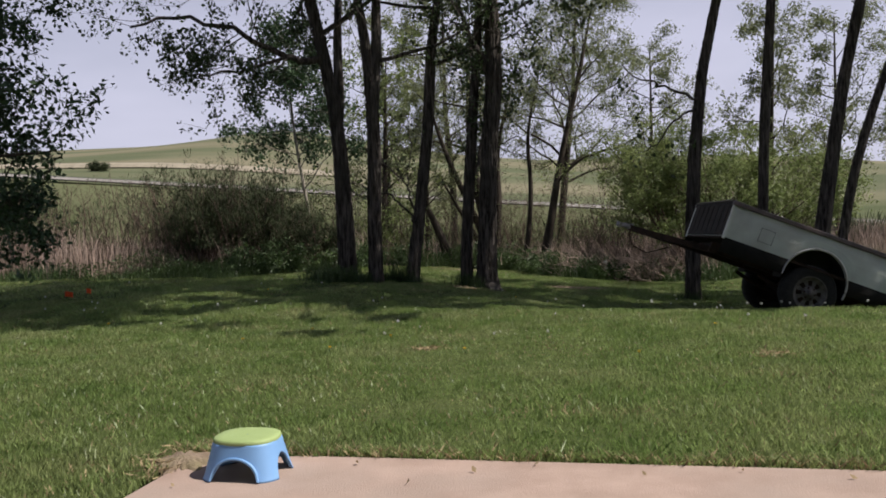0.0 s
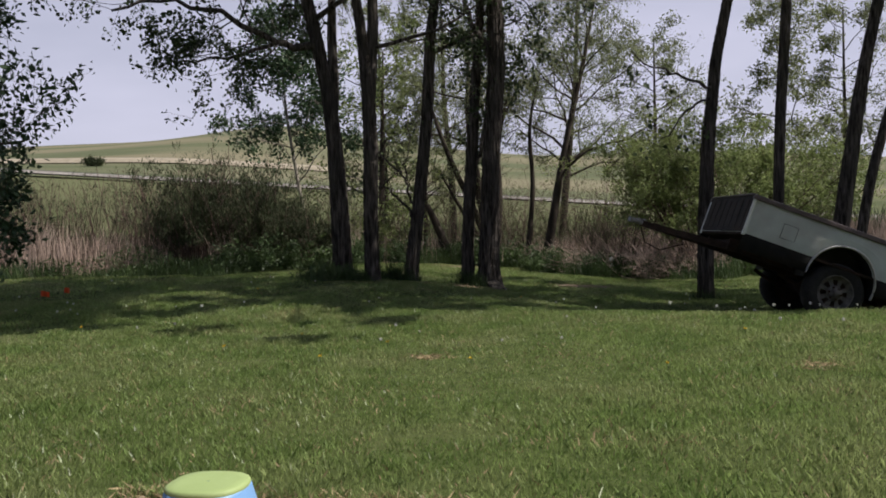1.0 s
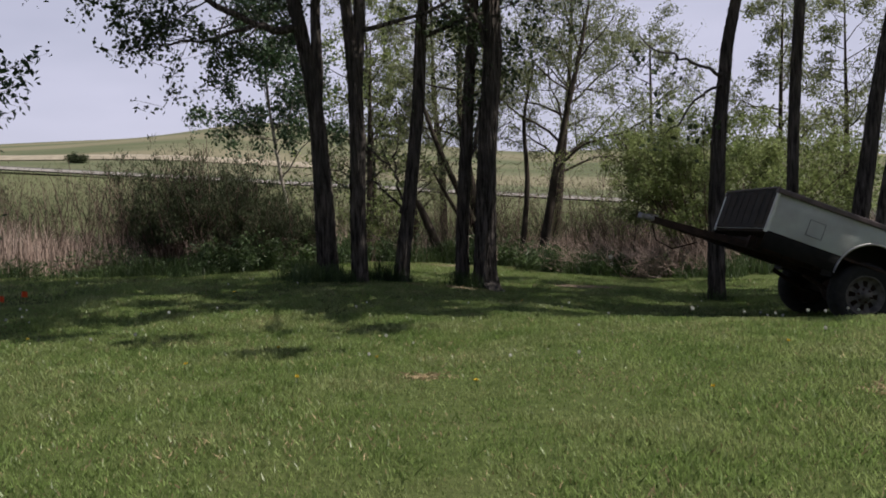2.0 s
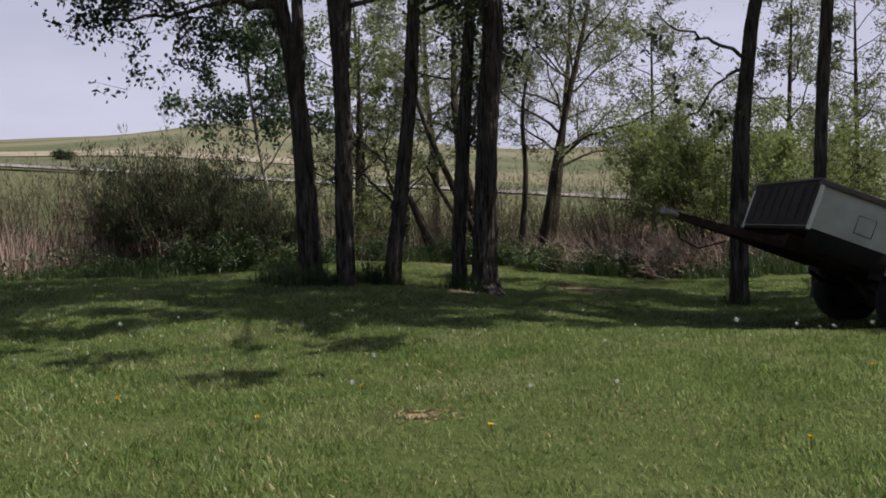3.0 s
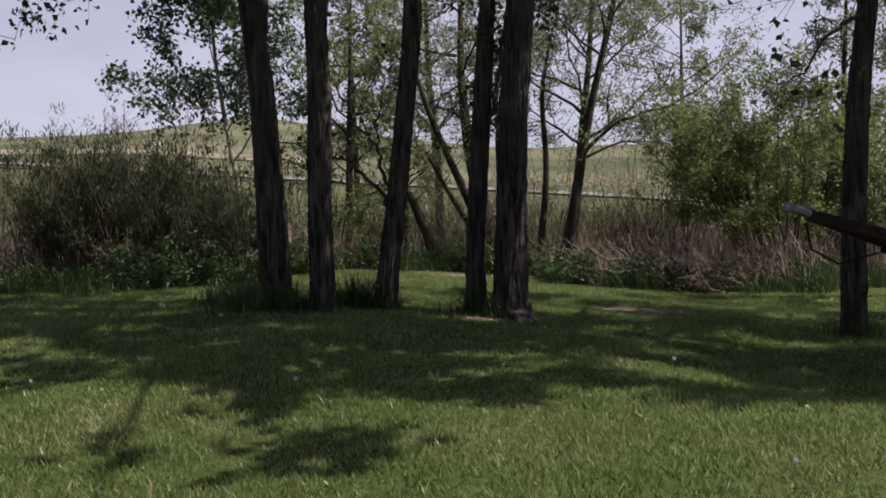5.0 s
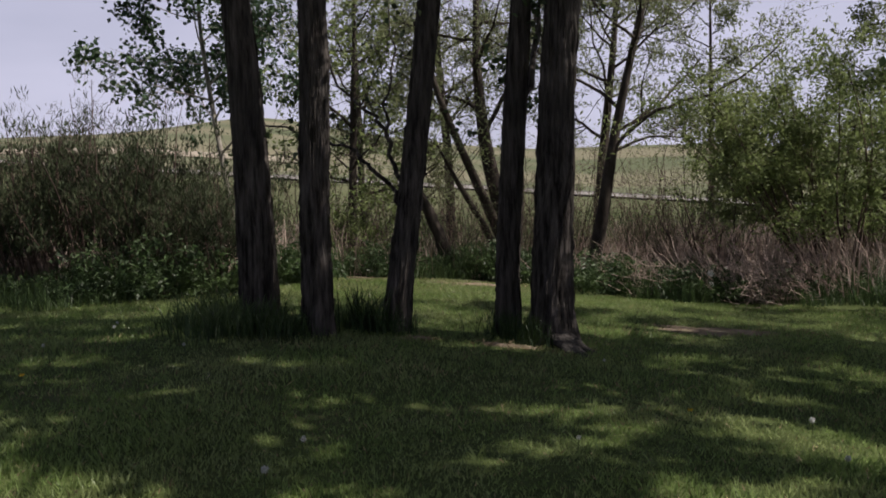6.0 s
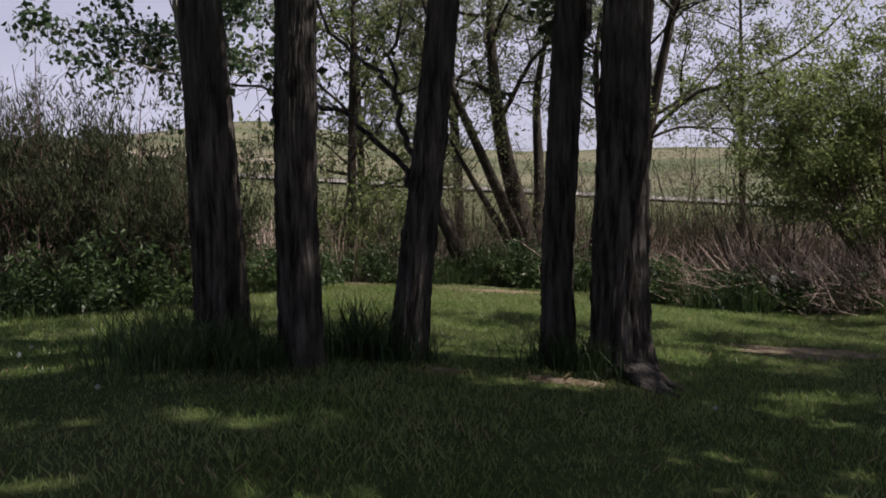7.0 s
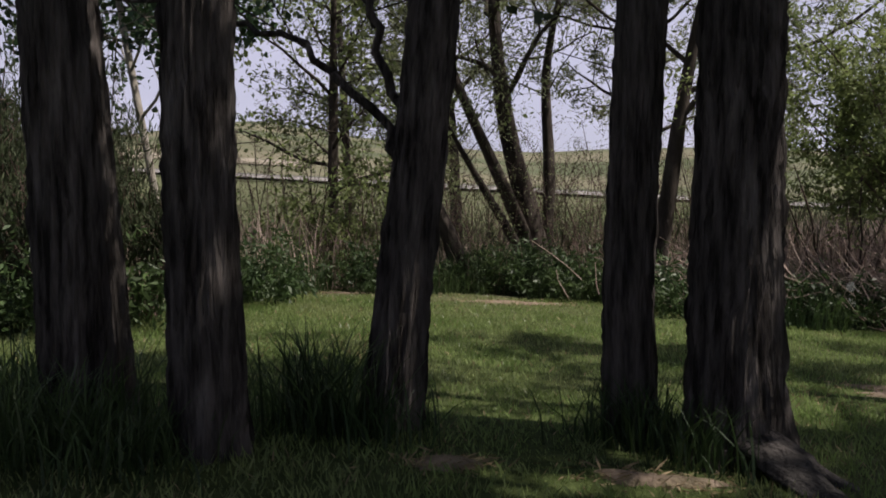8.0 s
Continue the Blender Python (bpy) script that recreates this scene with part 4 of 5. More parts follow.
BARE = [(2.35, 14.2, 0.75, 0.32), (0.6, 18.2, 0.9, 0.25), (-1.0, 18.6, 0.6, 0.2), (-1.05, 3.32, 0.16, 0.2), (-0.3, 12.55, 0.14, 0.08), (0.3, 12.5, 0.2, 0.09), (2.15, 5.5, 0.16, 0.12), (-0.15, 6.35, 0.14, 0.1)]


def bareness(x, y):
    v = np.zeros_like(x)
    for cx, cy, rx, ry in BARE:
        v = np.maximum(v, np.exp(-(((x - cx) / rx) ** 2 + ((y - cy) / ry) ** 2)))
    return v


def vnoise(x, y, cell, seed):
    """Smooth noise over the plan, 0 to 1, with bumps about a cell wide."""
    g = np.random.default_rng(seed).uniform(0, 1, (256, 256))
    u, v = np.asarray(x) / cell + 80, np.asarray(y) / cell + 40
    i, j = np.floor(u).astype(int), np.floor(v).astype(int)
    fu, fv = smooth01(u - i), smooth01(v - j)
    i, j, i1, j1 = i % 256, j % 256, (i + 1) % 256, (j + 1) % 256
    return (g[i, j] * (1 - fu) + g[i1, j] * fu) * (1 - fv) + (g[i, j1] * (1 - fu) + g[i1, j1] * fu) * fv


def build_lawn():
    rng = np.random.default_rng(71)
    q, straw = Quads(), Quads()
    for n, x0, x1, y0, y1, hs, ws in ((330000, -3.2, 3.8, 2.6, 10.5, 1.0, 1.1), (75000, -5.2, -3.2, 3.0, 10.5, 1.0, 1.5), (190000, -4.2, 4.6, 10.5, 18.8, 1.1, 1.0), (80000, -9.5, -3.2, 3.0, 15.5, 1.1, 2.1), (60000, 3.8, 9, 3.0, 16.5, 1.1, 2.1)):
        x, y = scatter(rng, n, x0, x1, y0, y1)
        edge = np.abs(on_slab(x, y, -0.02) ^ on_slab(x, y, 0.03))
        keep = ~on_slab(x, y, 0.0) & (y < lawn_edge(x) + 0.3) & (np.abs(x) < 0.56 * y + 1.2) & (bareness(x, y) < rng.uniform(0.25, 1.0, n))
        x, y, edge = x[keep], y[keep], edge[keep]
        tuft = 0.38 + 0.5 * vnoise(x, y, 0.7, 1) + 0.45 * vnoise(x, y, 0.16, 2)
        h = rng.uniform(0.022, 0.052, len(x)) * np.clip(tuft, 0.45, 1.3) * hs * np.where(edge, 1.4, 1.0)
        w = rng.uniform(0.004, 0.0085, len(x)) * ws
        dry = rng.uniform(0, 1, len(x)) < 0.035 + 0.25 * bareness(x, y) + 0.08 * (vnoise(x, y, 0.4, 3) > 0.72)
        q.blades(with_ground(x[~dry], y[~dry]), h[~dry], w[~dry], 0.9, rng)
        straw.blades(with_ground(x[dry], y[dry]), h[dry] * 0.9, w[dry], 1.4, rng)
    # coarse tufts, and the fringe that hangs over the slab
    tx, ty = scatter(rng, 350, -4.5, 4.5, 3.6, 14.5)
    tx, ty = np.repeat(tx, 16) + rng.normal(0, 0.03, 5600), np.repeat(ty, 16) + rng.normal(0, 0.03, 5600)
    keep = ~on_slab(tx, ty, -0.05)
    tx, ty = tx[keep], ty[keep]
    q.blades(with_ground(tx, ty), rng.uniform(0.03, 0.065, len(tx)), rng.uniform(0.004, 0.007, len(tx)), 1.1, rng)
    n = 5200
    u = rng.uniform(-0.15, 5.5, n)
    v = np.abs(rng.normal(0, 0.035, n)) + 0.012 * np.sin(9 * u) + 0.012 * np.sin(23 * u)
    ca, sa2 = math.cos(radians(-11)), math.sin(radians(-11))
    fx, fy = -1.02 + u * ca - v * sa2, 3.46 + u * sa2 + v * ca
    pick = rng.uniform(0, 1, n) < 0.62
    for chosen, bunch in ((pick, q), (~pick, straw)):
        k = int(chosen.sum())
        bunch.blades(with_ground(fx[chosen], fy[chosen], 0.004), rng.uniform(0.015, 0.05, k), rng.uniform(0.003, 0.006, k), 1.5, rng)
    tagged(new("grass", q.mesh("grass", M_GRASS)), "mown green lawn grass with uneven tufts", "grass", kind="stuff")
    # litter on the bare spots and along the slab
    n = 1500
    pick = rng.integers(0, len(BARE), n)
    b = np.array(BARE)[pick]
    x, y = b[:, 0] + rng.normal(size=n) * b[:, 2] * 0.6, b[:, 1] + rng.normal(size=n) * b[:, 3] * 0.6
    keep = ~on_slab(x, y, 0.02)
    p = with_ground(x[keep], y[keep], -0.006)
    flat = np.stack([np.cos(p[:, 0] * 900), np.sin(p[:, 0] * 900), np.zeros(len(p))], 1)
    straw.leaves(p, 0.06, 0.12, rng, 0.0, axis=flat * 2, fold=0.03)
    tagged(new("dry_grass", straw.mesh("dry_grass", M_STRAW)), "dry straw and dead blades in the lawn", "dry grass", kind="stuff")


build_lawn()

M_SOIL = mat("dry_soil", (0.16, 0.12, 0.085), (0.27, 0.21, 0.155), 9, 0.95, bump=0.6, bscale=60, c3=(0.2, 0.17, 0.1), s3=6, spec=0.1)


def soil_patch(cx, cy, rx, ry, seed):
    """A worn bare spot in the turf, a little mounded, with a ragged outline."""
    rng = np.random.default_rng(seed)
    n, rings = 72, 9
    a = np.arange(n) * 2 * np.pi / n
    out = 1 + sum(rng.uniform(0.05, 0.16) * np.sin(k * a + rng.uniform(0, 6)) for k in (2, 3, 5, 8, 13, 19))
    q, rows = Quads(), []
    for k in range(rings):
        f = max(k / (rings - 1), 0.02)
        x, y = cx + rx * f * out * np.cos(a), cy + ry * f * out * np.sin(a)
        rows.append(np.stack([x, y, ground_z(x, y) + 0.012 * (1 - f * f) * (1 + 0.5 * np.sin(17 * x + 13 * y)) + 0.009 - 0.013 * f ** 6], 1))
    i, j = np.meshgrid(np.arange(rings - 1), np.arange(n), indexing="ij")
    b, c = i * n + j, i * n + (j + 1) % n
    q.add(np.concatenate(rows), np.stack([b, c, c + n, b + n], -1).reshape(-1, 4))
    return tagged(new("bare_patch", q.mesh("bare_patch", M_SOIL, True)), "worn bare patch of dry soil in the lawn", "bare patch", "bare patches in the lawn")


for k, (cx, cy, rx, ry) in enumerate(BARE[:6]):
    soil_patch(cx, cy, rx * (0.5 if cy > 15 else 0.75), ry * (0.5 if cy > 15 else 0.75), 200 + k)


# ---- the trailer ----
def local(bm, m):
    bm.transform(m)
    return bm


def cyl(bm, r, depth, m, seg=24, r2=None):
    bmesh.ops.create_cone(bm, cap_ends=True, segments=seg, radius1=r, radius2=r if r2 is None else r2, depth=depth, matrix=m)


def beam(bm, a, b, w, h):
    a, b = Vector(a), Vector(b)
    d = b - a
    rot = d.to_track_quat("X", "Z").to_matrix().to_4x4()
    bmesh.ops.create_cube(bm, size=1, matrix=Matrix.Translation((a + b) / 2) @ rot @ Matrix.Diagonal((d.length, w, h, 1)))


AX, AZ = 1.21, -0.73  # axle in the bed's own frame
CX, CZ, ARCH = 1.18, -0.60, 0.385  # centre and radius of the wheel arch


def side_panel(y, z0, z1, material, name, bulge=0.012):
    """A bed side between two heights with the wheel arch cut out, with thickness."""
    L, n = 2.4, 120
    xs = np.linspace(0, L, n)
    arch = np.where(np.abs(xs - CX) < ARCH, CZ + np.sqrt(np.maximum(ARCH ** 2 - (xs - CX) ** 2, 0)), -9)
    low = np.maximum(z0, np.minimum(arch, z1 - 0.005))
    bm = bmesh.new()
    rows = []
    s = -1 if y < 0.5 else 1
    for k in range(5):
        f = k / 4
        rows.append([bm.verts.new((x, y + s * bulge * math.sin(math.pi * f), lo + (z1 - lo) * f)) for x, lo in zip(xs, low)])
    for a, b in zip(rows, rows[1:]):
        for i in range(n - 1):
            bm.faces.new((a[i], a[i + 1], b[i + 1], b[i]))
    bmesh.ops.solidify(bm, geom=list(bm.faces), thickness=0.02)
    return bm_mesh(name, bm, material)


def build_trailer():
    th = new("trailer")
    th.matrix_world = pose(3.46, 9.85, 1.125, 0, 21, 0)
    W = 1.46
    for y, far in ((0.0, False), (W, True)):
        p = part("side_panel", side_panel(y, -0.44, -0.055, M_PAINT, "side_panel"), th, "pale grey-green worn bed side")
        if not far:
            bm = bmesh.new()
            for lo, hi in (((0.39, -0.0145, -0.36), (0.56, -0.008, -0.357)), ((0.39, -0.0145, -0.2), (0.56, -0.008, -0.197)), ((0.39, -0.0145, -0.36), (0.393, -0.008, -0.197)), ((0.557, -0.0145, -0.36), (0.56, -0.008, -0.197))):
                box(bm, lo, hi)
            part("fuel_door", bm_mesh("fuel_door", bm, M_DARKP), p)
        part("lower_panel", side_panel(y + (0.004 if not far else -0.004), -0.62, -0.446, M_DARKP, "lower_panel"), th, "dark lower bed side")
        bm = bmesh.new()
        box(bm, (-0.02, y - 0.03, -0.055), (2.42, y + 0.05, 0.0), 0.012)
        part("rail", bm_mesh("rail", bm, M_RAIL), th, "dark top rail")
        q = Quads()
        an = np.linspace(radians(183), radians(-12), 40)
        yy = y - 0.014 if not far else y + 0.014
        q.tube(np.stack([CX + (ARCH + 0.006) * np.cos(an), np.full(40, yy), CZ + (ARCH + 0.006) * np.sin(an)], 1), np.full(40, 0.014), 8)
        part("arch_trim", q.mesh("arch_trim", M_CHROME, True), th, "dull chrome wheel arch trim")
        bm = bmesh.new()
        box(bm, (-0.014, y - 0.02, -0.46), (0.016, y + 0.022, -0.03), 0.006)
        part("corner_post", bm_mesh("corner_post", bm, M_PAINT), th)
        # inner wheel housing
        q = Quads()
        y0, y1 = (y + 0.02, y + 0.27) if not far else (y - 0.27, y - 0.02)
        a2 = np.linspace(radians(190), radians(-10), 24)
        v = np.array([(CX + ARCH * math.cos(a), yy, CZ + ARCH * math.sin(a)) for yy in (y0, y1) for a in a2])
        i = np.arange(23)
        q.add(v, np.stack([i, i + 1, i + 25, i + 24], 1))
        inner = y1 if not far else y0
        plate = np.array([(CX + ARCH * math.cos(a), inner, zz) for a in a2 for zz in (CZ + ARCH * math.sin(a), -0.66)])
        i = np.arange(23) * 2
        q.add(plate, np.stack([i, i + 2, i + 3, i + 1], 1))
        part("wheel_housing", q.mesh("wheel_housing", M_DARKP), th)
    bm = bmesh.new()
    box(bm, (-0.012, 0.022, -0.42), (0.012, W - 0.022, -0.01))
    front = part("front_panel", bm_mesh("front_panel", bm, M_FRONT), th, "dark brownish ribbed front panel of the bed")
    bm = bmesh.new()
    box(bm, (-0.019, -0.05, -0.38), (-0.0125, 0.05, -0.05), 0.003)
    rib = bm_mesh("rib", bm, M_FRONT)
    for k in range(7):
        part("rib", rib, front).location = (0, 0.16 + k * 0.19, 0)
    bm = bmesh.new()
    box(bm, (-0.03, 0.022, -0.008), (0.02, W - 0.022, 0.012), 0.006)
    part("front_rail", bm_mesh("front_rail", bm, M_RAIL), th)
    bm = bmesh.new()
    box(bm, (2.38, 0.02, -0.44), (2.41, W - 0.02, -0.04), 0.006)
    part("tailgate", bm_mesh("tailgate", bm, M_PAINT), th)
    bm = bmesh.new()
    box(bm, (0.0, 0.02, -0.46), (2.4, W - 0.02, -0.43))
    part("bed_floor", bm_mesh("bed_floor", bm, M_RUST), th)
    for y in (0.36, W - 0.36):
        bm = bmesh.new()
        beam(bm, (0.0, y, -0.57), (2.3, y, -0.57), 0.06, 0.13)
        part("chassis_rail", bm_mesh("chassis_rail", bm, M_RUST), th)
        bm = bmesh.new()
        beam(bm, (0.15, y, -0.60), (-0.92, W / 2, -0.655), 0.05, 0.07)
        part("tongue_beam", bm_mesh("tongue_beam", bm, M_RUST), th, "rusty tongue beam")
        q = Quads()
        xs = np.linspace(AX - 0.55, AX + 0.55, 16)
        q.tube(np.stack([xs, np.full(16, y - 0.01), -0.70 - 0.09 * (1 - ((xs - AX) / 0.55) ** 2)], 1), np.full(16, 0.025), 6)
        part("leaf_spring", q.mesh("leaf_spring", M_RUST, True), th)
    for x in (0.1, 0.75, 1.6, 2.25):
        bm = bmesh.new()
        beam(bm, (x, 0.3, -0.55), (x, W - 0.3, -0.55), 0.06, 0.09)
        part("cross_member", bm_mesh("cross_member", bm, M_RUST), th)
    bm = bmesh.new()
    cyl(bm, 0.045, W - 0.3, pose(AX, W / 2, AZ, 90))
    bmesh.ops.create_uvsphere(bm, u_segments=14, v_segments=10, radius=0.13, matrix=pose(AX, W / 2, AZ))
    part("axle", bm_mesh("axle", bm, M_RUST, True), th)
    bm = bmesh.new()
    box(bm, (-1.06, W / 2 - 0.028, -0.675), (-0.9, W / 2 + 0.028, -0.625), 0.012)
    cyl(bm, 0.034, 0.06, pose(-1.06, W / 2, -0.655), 16)
    c = part("coupler", bm_mesh("coupler", bm, M_STEEL), th, "bright steel coupler")
    bm = bmesh.new()
    beam(bm, (-1.0, W / 2, -0.622), (-0.88, W / 2, -0.6), 0.02, 0.015)
    part("latch", bm_mesh("latch", bm, M_STEEL), c)
    q = Quads()
    q.tube([(-0.9, W / 2 + 0.05, -0.7), (-0.8, W / 2 + 0.06, -0.85), (-0.6, W / 2 + 0.05, -0.88), (-0.35, W / 2 + 0.1, -0.72)], [0.008] * 4, 6)
    part("safety_chain", q.mesh("safety_chain", M_RUST), th)
    for yc, s in ((0.13, -1), (W - 0.13, 1)):
        w = part("wheel", None, th)
        w.empty_display_size = 0.1
        w.matrix_local = pose(AX, yc, AZ)
        # tyre: a rounded profile turned about the axle
        prof = [(0.205, -0.085), (0.25, -0.102), (0.30, -0.10), (0.325, -0.075), (0.332, 0.0), (0.325, 0.075), (0.30, 0.10), (0.25, 0.102), (0.205, 0.085)]
        seg, k = 48, len(prof)
        q = Quads()
        v = np.array([((r + (0.004 if (i % 2 and r > 0.32) else 0)) * math.cos(2 * math.pi * i / seg), y, (r + (0.004 if (i % 2 and r > 0.32) else 0)) * math.sin(2 * math.pi * i / seg)) for i in range(seg) for r, y in prof])
        i, j = np.meshgrid(np.arange(seg), np.arange(k - 1), indexing="ij")
        a, b = i * k + j, ((i + 1) % seg) * k + j
        q.add(v, np.stack([a, b, b + 1, a + 1], -1).reshape(-1, 4))
        part("tyre", q.mesh("tyre", M_RUBBER, True), w, "black worn tyre")
        prof = [(0.205, s * 0.085), (0.195, s * 0.088), (0.185, s * 0.06), (0.15, s * 0.035), (0.09, s * 0.055), (0.05, s * 0.06), (0.045, s * 0.085), (0.001, s * 0.085)]
        k = len(prof)
        q = Quads()
        v = np.array([(r * math.cos(2 * math.pi * i / seg), y, r * math.sin(2 * math.pi * i / seg)) for i in range(seg) for r, y in prof])
        i, j = np.meshgrid(np.arange(seg), np.arange(k - 1), indexing="ij")
        a, b = i * k + j, ((i + 1) % seg) * k + j
        f = np.stack([a, b, b + 1, a + 1], -1).reshape(-1, 4)
        # hand holes through the disc
        hole = ((i % 6 < 3) & (j == 3)).ravel()
        q.add(v, f[~hole])
        # dark disc added behind the rim to fill its see-through holes
        bm = bmesh.new()
        cyl(bm, 0.19, 0.05, pose(0, -s * 0.02, 0, 90), 32)
        part("brake_drum", bm_mesh("brake_drum", bm, M_RUST), w)
        rim = part("rim", q.mesh("rim", M_RIM, True), w, "dusty steel rim with round holes")
        bm = bmesh.new()
        cyl(bm, 0.011, 0.03, pose(0, 0, 0, 90), 6)
        nut = bm_mesh("wheel_nut", bm, M_RUST)
        for m in range(6):
            an = m * math.pi / 3
            part("wheel_nut", nut, w).location = (0.068 * math.cos(an), s * 0.065, 0.068 * math.sin(an))
    return tagged(th, "trailer made from an old pickup bed, tongue raised", "trailer")


build_trailer()


# ---- the step stool ----
def build_stool():
    """Two-tone moulded child's stool with four arched sides."""
    th = new("step_stool")
    th.matrix_world = pose(-0.752, 3.15, 0.0, 0, 0, -11)
    H, seg, rows = 0.130, 96, 18
    q = Quads()
    an = np.arange(seg) * 2 * np.pi / seg

    def ring(half, z, n=3.0):
        c, s = np.cos(an), np.sin(an)
        r = 1 / (np.abs(c) ** n + np.abs(s) ** n) ** (1 / n)
        return np.stack([half * 1.04 * r * c, half * 0.98 * r * s, np.full(seg, z)], 1)

    def shape(f):
        return 0.150 + (0.114 - 0.150) * f ** 0.85

    # half-width of the arch at a height, along each side
    def arch_z(a):
        d = (a + np.pi / 4) % (np.pi / 2) - np.pi / 4
        side = np.tan(d) * 0.147
        half = np.where(np.abs(np.sin(a)) > 0.7071, 0.092, 0.07)
        return np.where(np.abs(side) < half, 0.082 * np.sqrt(np.maximum(1 - (side / half) ** 2, 0)), 0)

    low = arch_z(an)
    outer, inner = [], []
    for k in range(rows):
        f = k / (rows - 1)
        z = low + (H - low) * f
        hw = shape(z / H)
        r = ring(1.0, 0)
        o = np.stack([r[:, 0] * hw, r[:, 1] * hw, z], 1)
        outer.append(o)
        inner.append(o * np.array([0.955, 0.955, 1.0]))
    v = np.concatenate(outer + inner[::-1])
    n = 2 * rows
    i, j = np.meshgrid(np.arange(n), np.arange(seg), indexing="ij")
    a, b = i * seg + j, i * seg + (j + 1) % seg
    c, d = ((i + 1) % n) * seg + (j + 1) % seg, ((i + 1) % n) * seg + j
    q.add(v, np.stack([a, b, c, d], -1).reshape(-1, 4))
    body = part("body", q.mesh("body", M_BLUE, True), th, "light blue moulded plastic body")
    # raised lip round each arch
    for k in range(4):
        q2 = Quads()
        half = 0.094 if k % 2 == 0 else 0.072
        w = np.linspace(-1, 1, 25) * half
        z = 0.084 * np.sqrt(np.maximum(1 - (w / (half + 0.0002)) ** 2, 0))
        hw = shape(z / H) + 0.001
        p = np.stack([w, -0.98 * hw * (1 - 0.06 * (w / half) ** 2), z], 1)
        t = k * math.pi / 2
        rot = np.array([[math.cos(t), -math.sin(t), 0], [math.sin(t), math.cos(t), 0], [0, 0, 1]])
        q2.tube(p @ rot.T, np.full(25, 0.006), 6)
        part("arch_lip", q2.mesh("arch_lip", M_BLUE, True), body)
    q = Quads()
    prof = [(1.0, -0.004), (1.02, 0.004), (1.0, 0.012), (0.95, 0.016), (0.7, 0.0165), (0.02, 0.0165)]
    v = np.concatenate([ring(0.114 * f, H + z, 2.6) for f, z in prof])
    i, j = np.meshgrid(np.arange(len(prof) - 1), np.arange(seg), indexing="ij")
    a, b = i * seg + j, i * seg + (j + 1) % seg
    q.add(v, np.stack([a, b, b + seg, a + seg], -1).reshape(-1, 4))
    part("tread", q.mesh("tread", M_LIME, True), th, "lime green textured top")
    return tagged(th, "blue and lime plastic children's step stool", "stool")


build_stool()


# ---- litter on the slab ----
def build_litter():
    rng = np.random.default_rng(77)
    q = Quads()
    q.leaves(np.zeros((1, 3)), 0.03, 0.6, rng, 0.0, axis=np.array([[2.0, 0, 0]]), fold=0.12)
    data = q.mesh("dry_leaf", M_STRAW)
    for x, y in ((-0.35, 3.22), (0.1, 3.05), (0.32, 3.12), (0.7, 2.95), (1.05, 2.98), (-0.98, 2.98), (-0.15, 2.93), (1.4, 2.85)):
        ob = new("dry_leaf", data)
        ob.matrix_world = pose(x, y, 0.006, rng.uniform(-10, 10), rng.uniform(-10, 10), rng.uniform(0, 360)) @ Matrix.Scale(rng.uniform(0.5, 1.0), 4)
        tagged(ob, "small curled dry leaf lying on the slab", "leaf", "dry leaves on the slab")


build_litter()


# ---- flags, dandelions, flower ----
def build_flag(x, y, wide, turn):
    th = new("marker_flag")
    th.matrix_world = pose(x, y, float(ground_z(x, y)), 3, 2, turn)
    q = Quads()
    q.tube([(0, 0, -0.03), (0, 0, 0.06), (0.002, 0, 0.11)], [0.002] * 3, 5)
    part("wire", q.mesh("wire", M_STEEL), th)
    bm = bmesh.new()
    n = 8
    rows = [[bm.verts.new((wide * i / n, 0.012 * math.sin(3 * i / n * 2), z - 0.012 * (i / n) ** 2)) for i in range(n + 1)] for z in (0.04, 0.075, 0.105)]
    for a, b in zip(rows, rows[1:]):
        for i in range(n):
            bm.faces.new((a[i], a[i + 1], b[i + 1], b[i]))
    bmesh.ops.solidify(bm, geom=list(bm.faces), thickness=0.0015)
    part("flag", bm_mesh("flag", bm, M_ORANGE), th, "limp orange vinyl flag")
    return tagged(th, "small orange marker flag standing in the lawn", "marker flag", "orange marker flags")


build_flag(-4.78, 10.6, 0.1, 10)
build_flag(-4.66, 10.95, 0.08, 65)


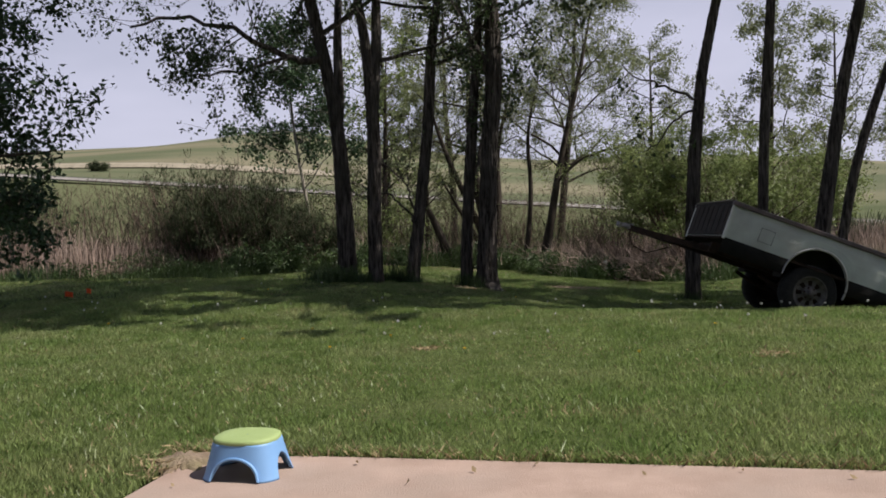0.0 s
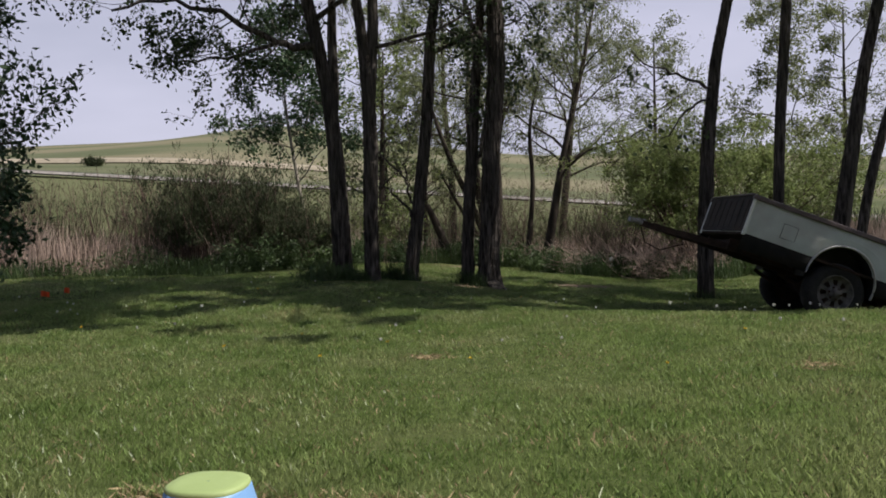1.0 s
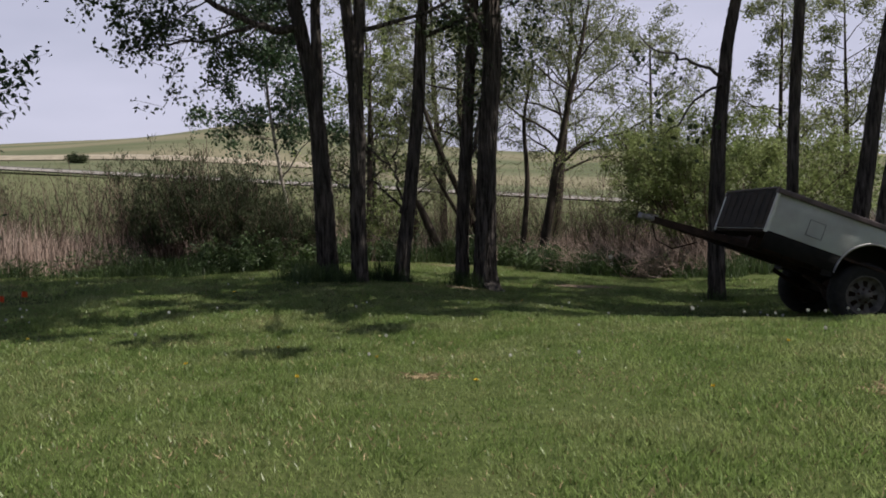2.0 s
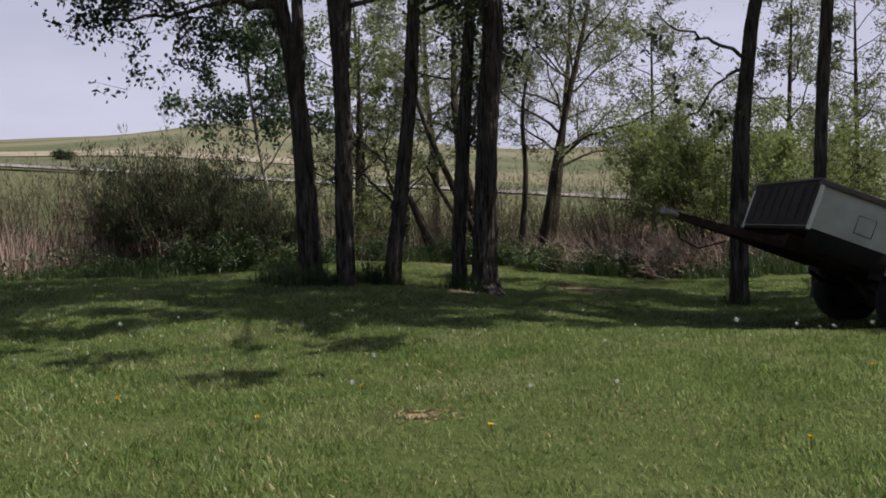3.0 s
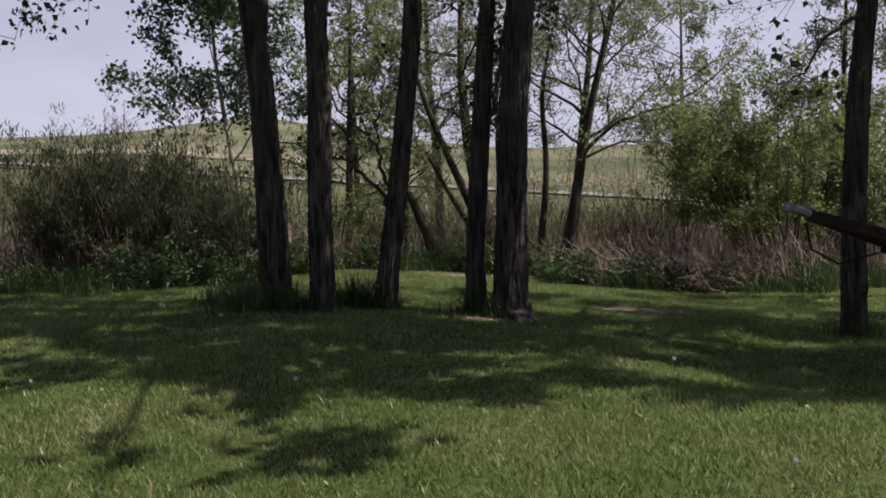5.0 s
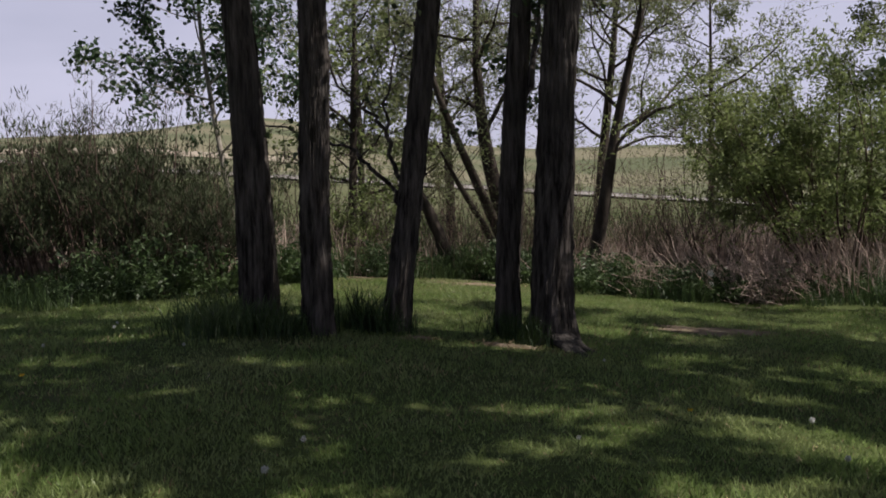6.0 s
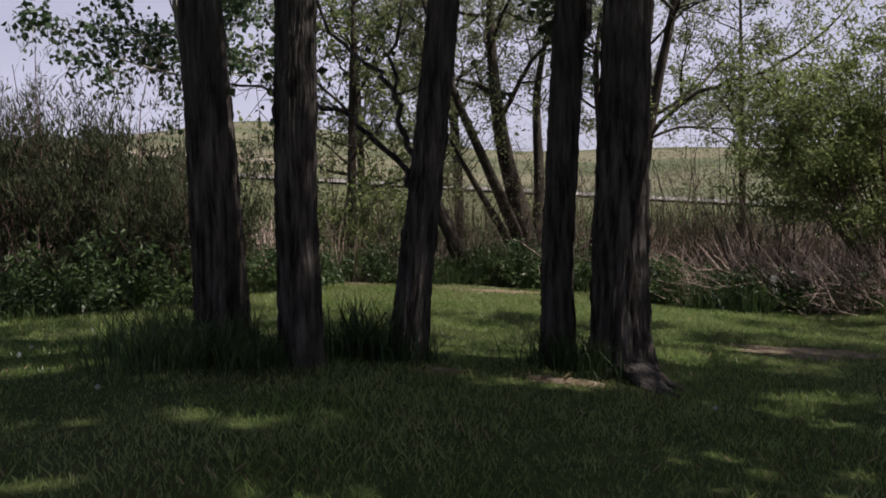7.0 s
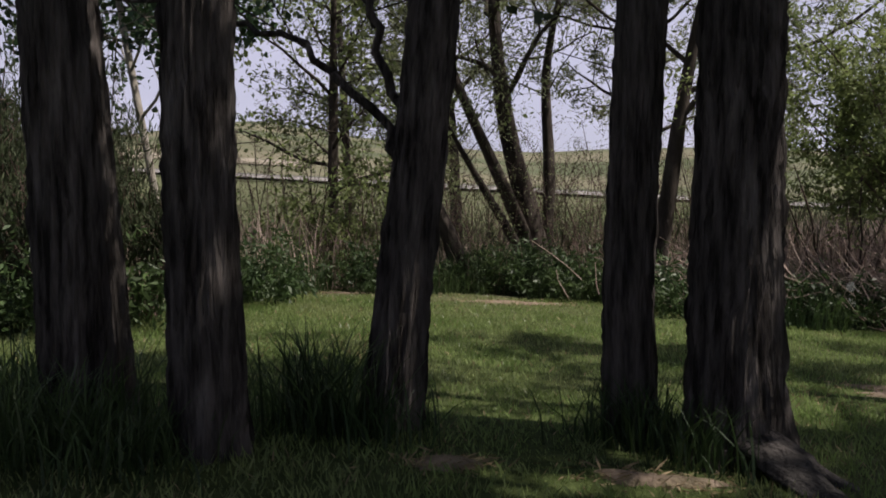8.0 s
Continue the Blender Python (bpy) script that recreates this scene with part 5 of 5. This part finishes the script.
def build_dandelions():
    rng = np.random.default_rng(81)
    proto = new("dandelion")
    q = Quads()
    q.tube([(0, 0, -0.01), (0.004, 0.002, 0.05), (0.006, 0.0, 0.11)], [0.0025, 0.002, 0.0018], 5)
    part("stem", q.mesh("stem", M_WEED), proto)
    q = Quads()
    d = rng.normal(size=(90, 3))
    d /= np.linalg.norm(d, axis=1)[:, None]
    c = np.array([0.006, 0, 0.112])
    for k in d:
        q.tube([c, c + k * 0.015], [0.0005, 0.0005], 3)
    q.leaves(c + d * 0.013, 0.007, 1.0, rng, 0, axis=d * 0.3)
    part("seed_head", q.mesh("seed_head", M_PUFF), proto, "white round seed head")
    tagged(proto, "white dandelion clock standing in the lawn", "dandelion", "dandelion clocks")
    yellow = new("dandelion")
    q = Quads()
    q.tube([(0, 0, -0.01), (0.002, 0.002, 0.03), (0.003, 0.0, 0.055)], [0.0025, 0.002, 0.0018], 5)
    part("stem", q.mesh("stem", M_WEED), yellow)
    q = Quads()
    a = rng.uniform(0, 2 * np.pi, 60)
    ax = np.stack([np.cos(a), np.sin(a), rng.uniform(0.1, 1.2, 60)], 1) * 2
    q.leaves(np.tile([0.003, 0, 0.055], (60, 1)), 0.014, 0.3, rng, 0, axis=ax, fold=0.02)
    part("flower", q.mesh("flower", M_YELLOW), yellow, "open yellow flower")
    tagged(yellow, "yellow dandelion in bloom in the lawn", "dandelion", "yellow dandelions")
    spots = [(2.05, 8.3), (2.5, 8.35), (2.75, 8.3), (3.0, 8.25), (3.1, 8.2), (3.35, 8.3), (3.42, 8.25), (3.8, 8.35), (4.2, 8.3), (-4.0, 9.6), (-3.9, 9.5), (-2.8, 9.4), (-1.7, 9.3), (1.05, 7.9), (0.4, 6.6), (1.2, 9.6)]
    while len(spots) < 62:
        x, y = rng.uniform(-5, 5.5), rng.uniform(5.5, 13.5)
        if y > 11 or rng.uniform() < 0.75:
            spots.append((x, y))
    first = True
    for x, y in spots:
        m = pose(x, y, float(ground_z(x, y)), rng.uniform(-12, 12), rng.uniform(-12, 12), rng.uniform(0, 360))
        if first:
            proto.matrix_world, first = m, False
        else:
            c = copy_thing(proto, m)
            s = rng.uniform(0.45, 0.85)
            c.scale = (s, s, s)
    first = True
    for x, y in [(0.15, 5.9), (-1.6, 6.6), (-1.15, 7.3), (-0.85, 6.2), (-0.45, 6.9), (1.3, 5.6), (2.2, 6.8), (-3.2, 8.0), (-2.3, 11.0), (0.9, 10.4)]:
        m = pose(x, y, float(ground_z(x, y)), 0, 8, rng.uniform(0, 360))
        if first:
            yellow.matrix_world, first = m, False
        else:
            copy_thing(yellow, m)


build_dandelions()


def build_flower():
    rng = np.random.default_rng(91)
    th = new("white_flower")
    x, y = 3.33, 17.15
    g = float(ground_z(x, y))
    th.location = (x, y, g)
    q = Quads()
    q.tube([(0, 0, -0.02), (0.01, 0, 0.18), (0.0, 0, 0.36)], [0.006, 0.005, 0.004], 5)
    part("stem", q.mesh("stem", M_WEED), th)
    q = Quads()
    d = rng.normal(size=(110, 3)) * np.array([0.02, 0.02, 0.018]) + np.array([0, 0, 0.38])
    q.leaves(d, 0.02, 0.9, rng, 0)
    d = rng.normal(size=(40, 3)) * 0.013 + np.array([0.01, 0, 0.26])
    q.leaves(d, 0.016, 0.9, rng, 0)
    tagged(part("bloom", q.mesh("bloom", M_PUFF), th, "white clustered bloom"), kind="stuff")
    return tagged(th, "single white flower head on a tall stalk", "flower")


build_flower()
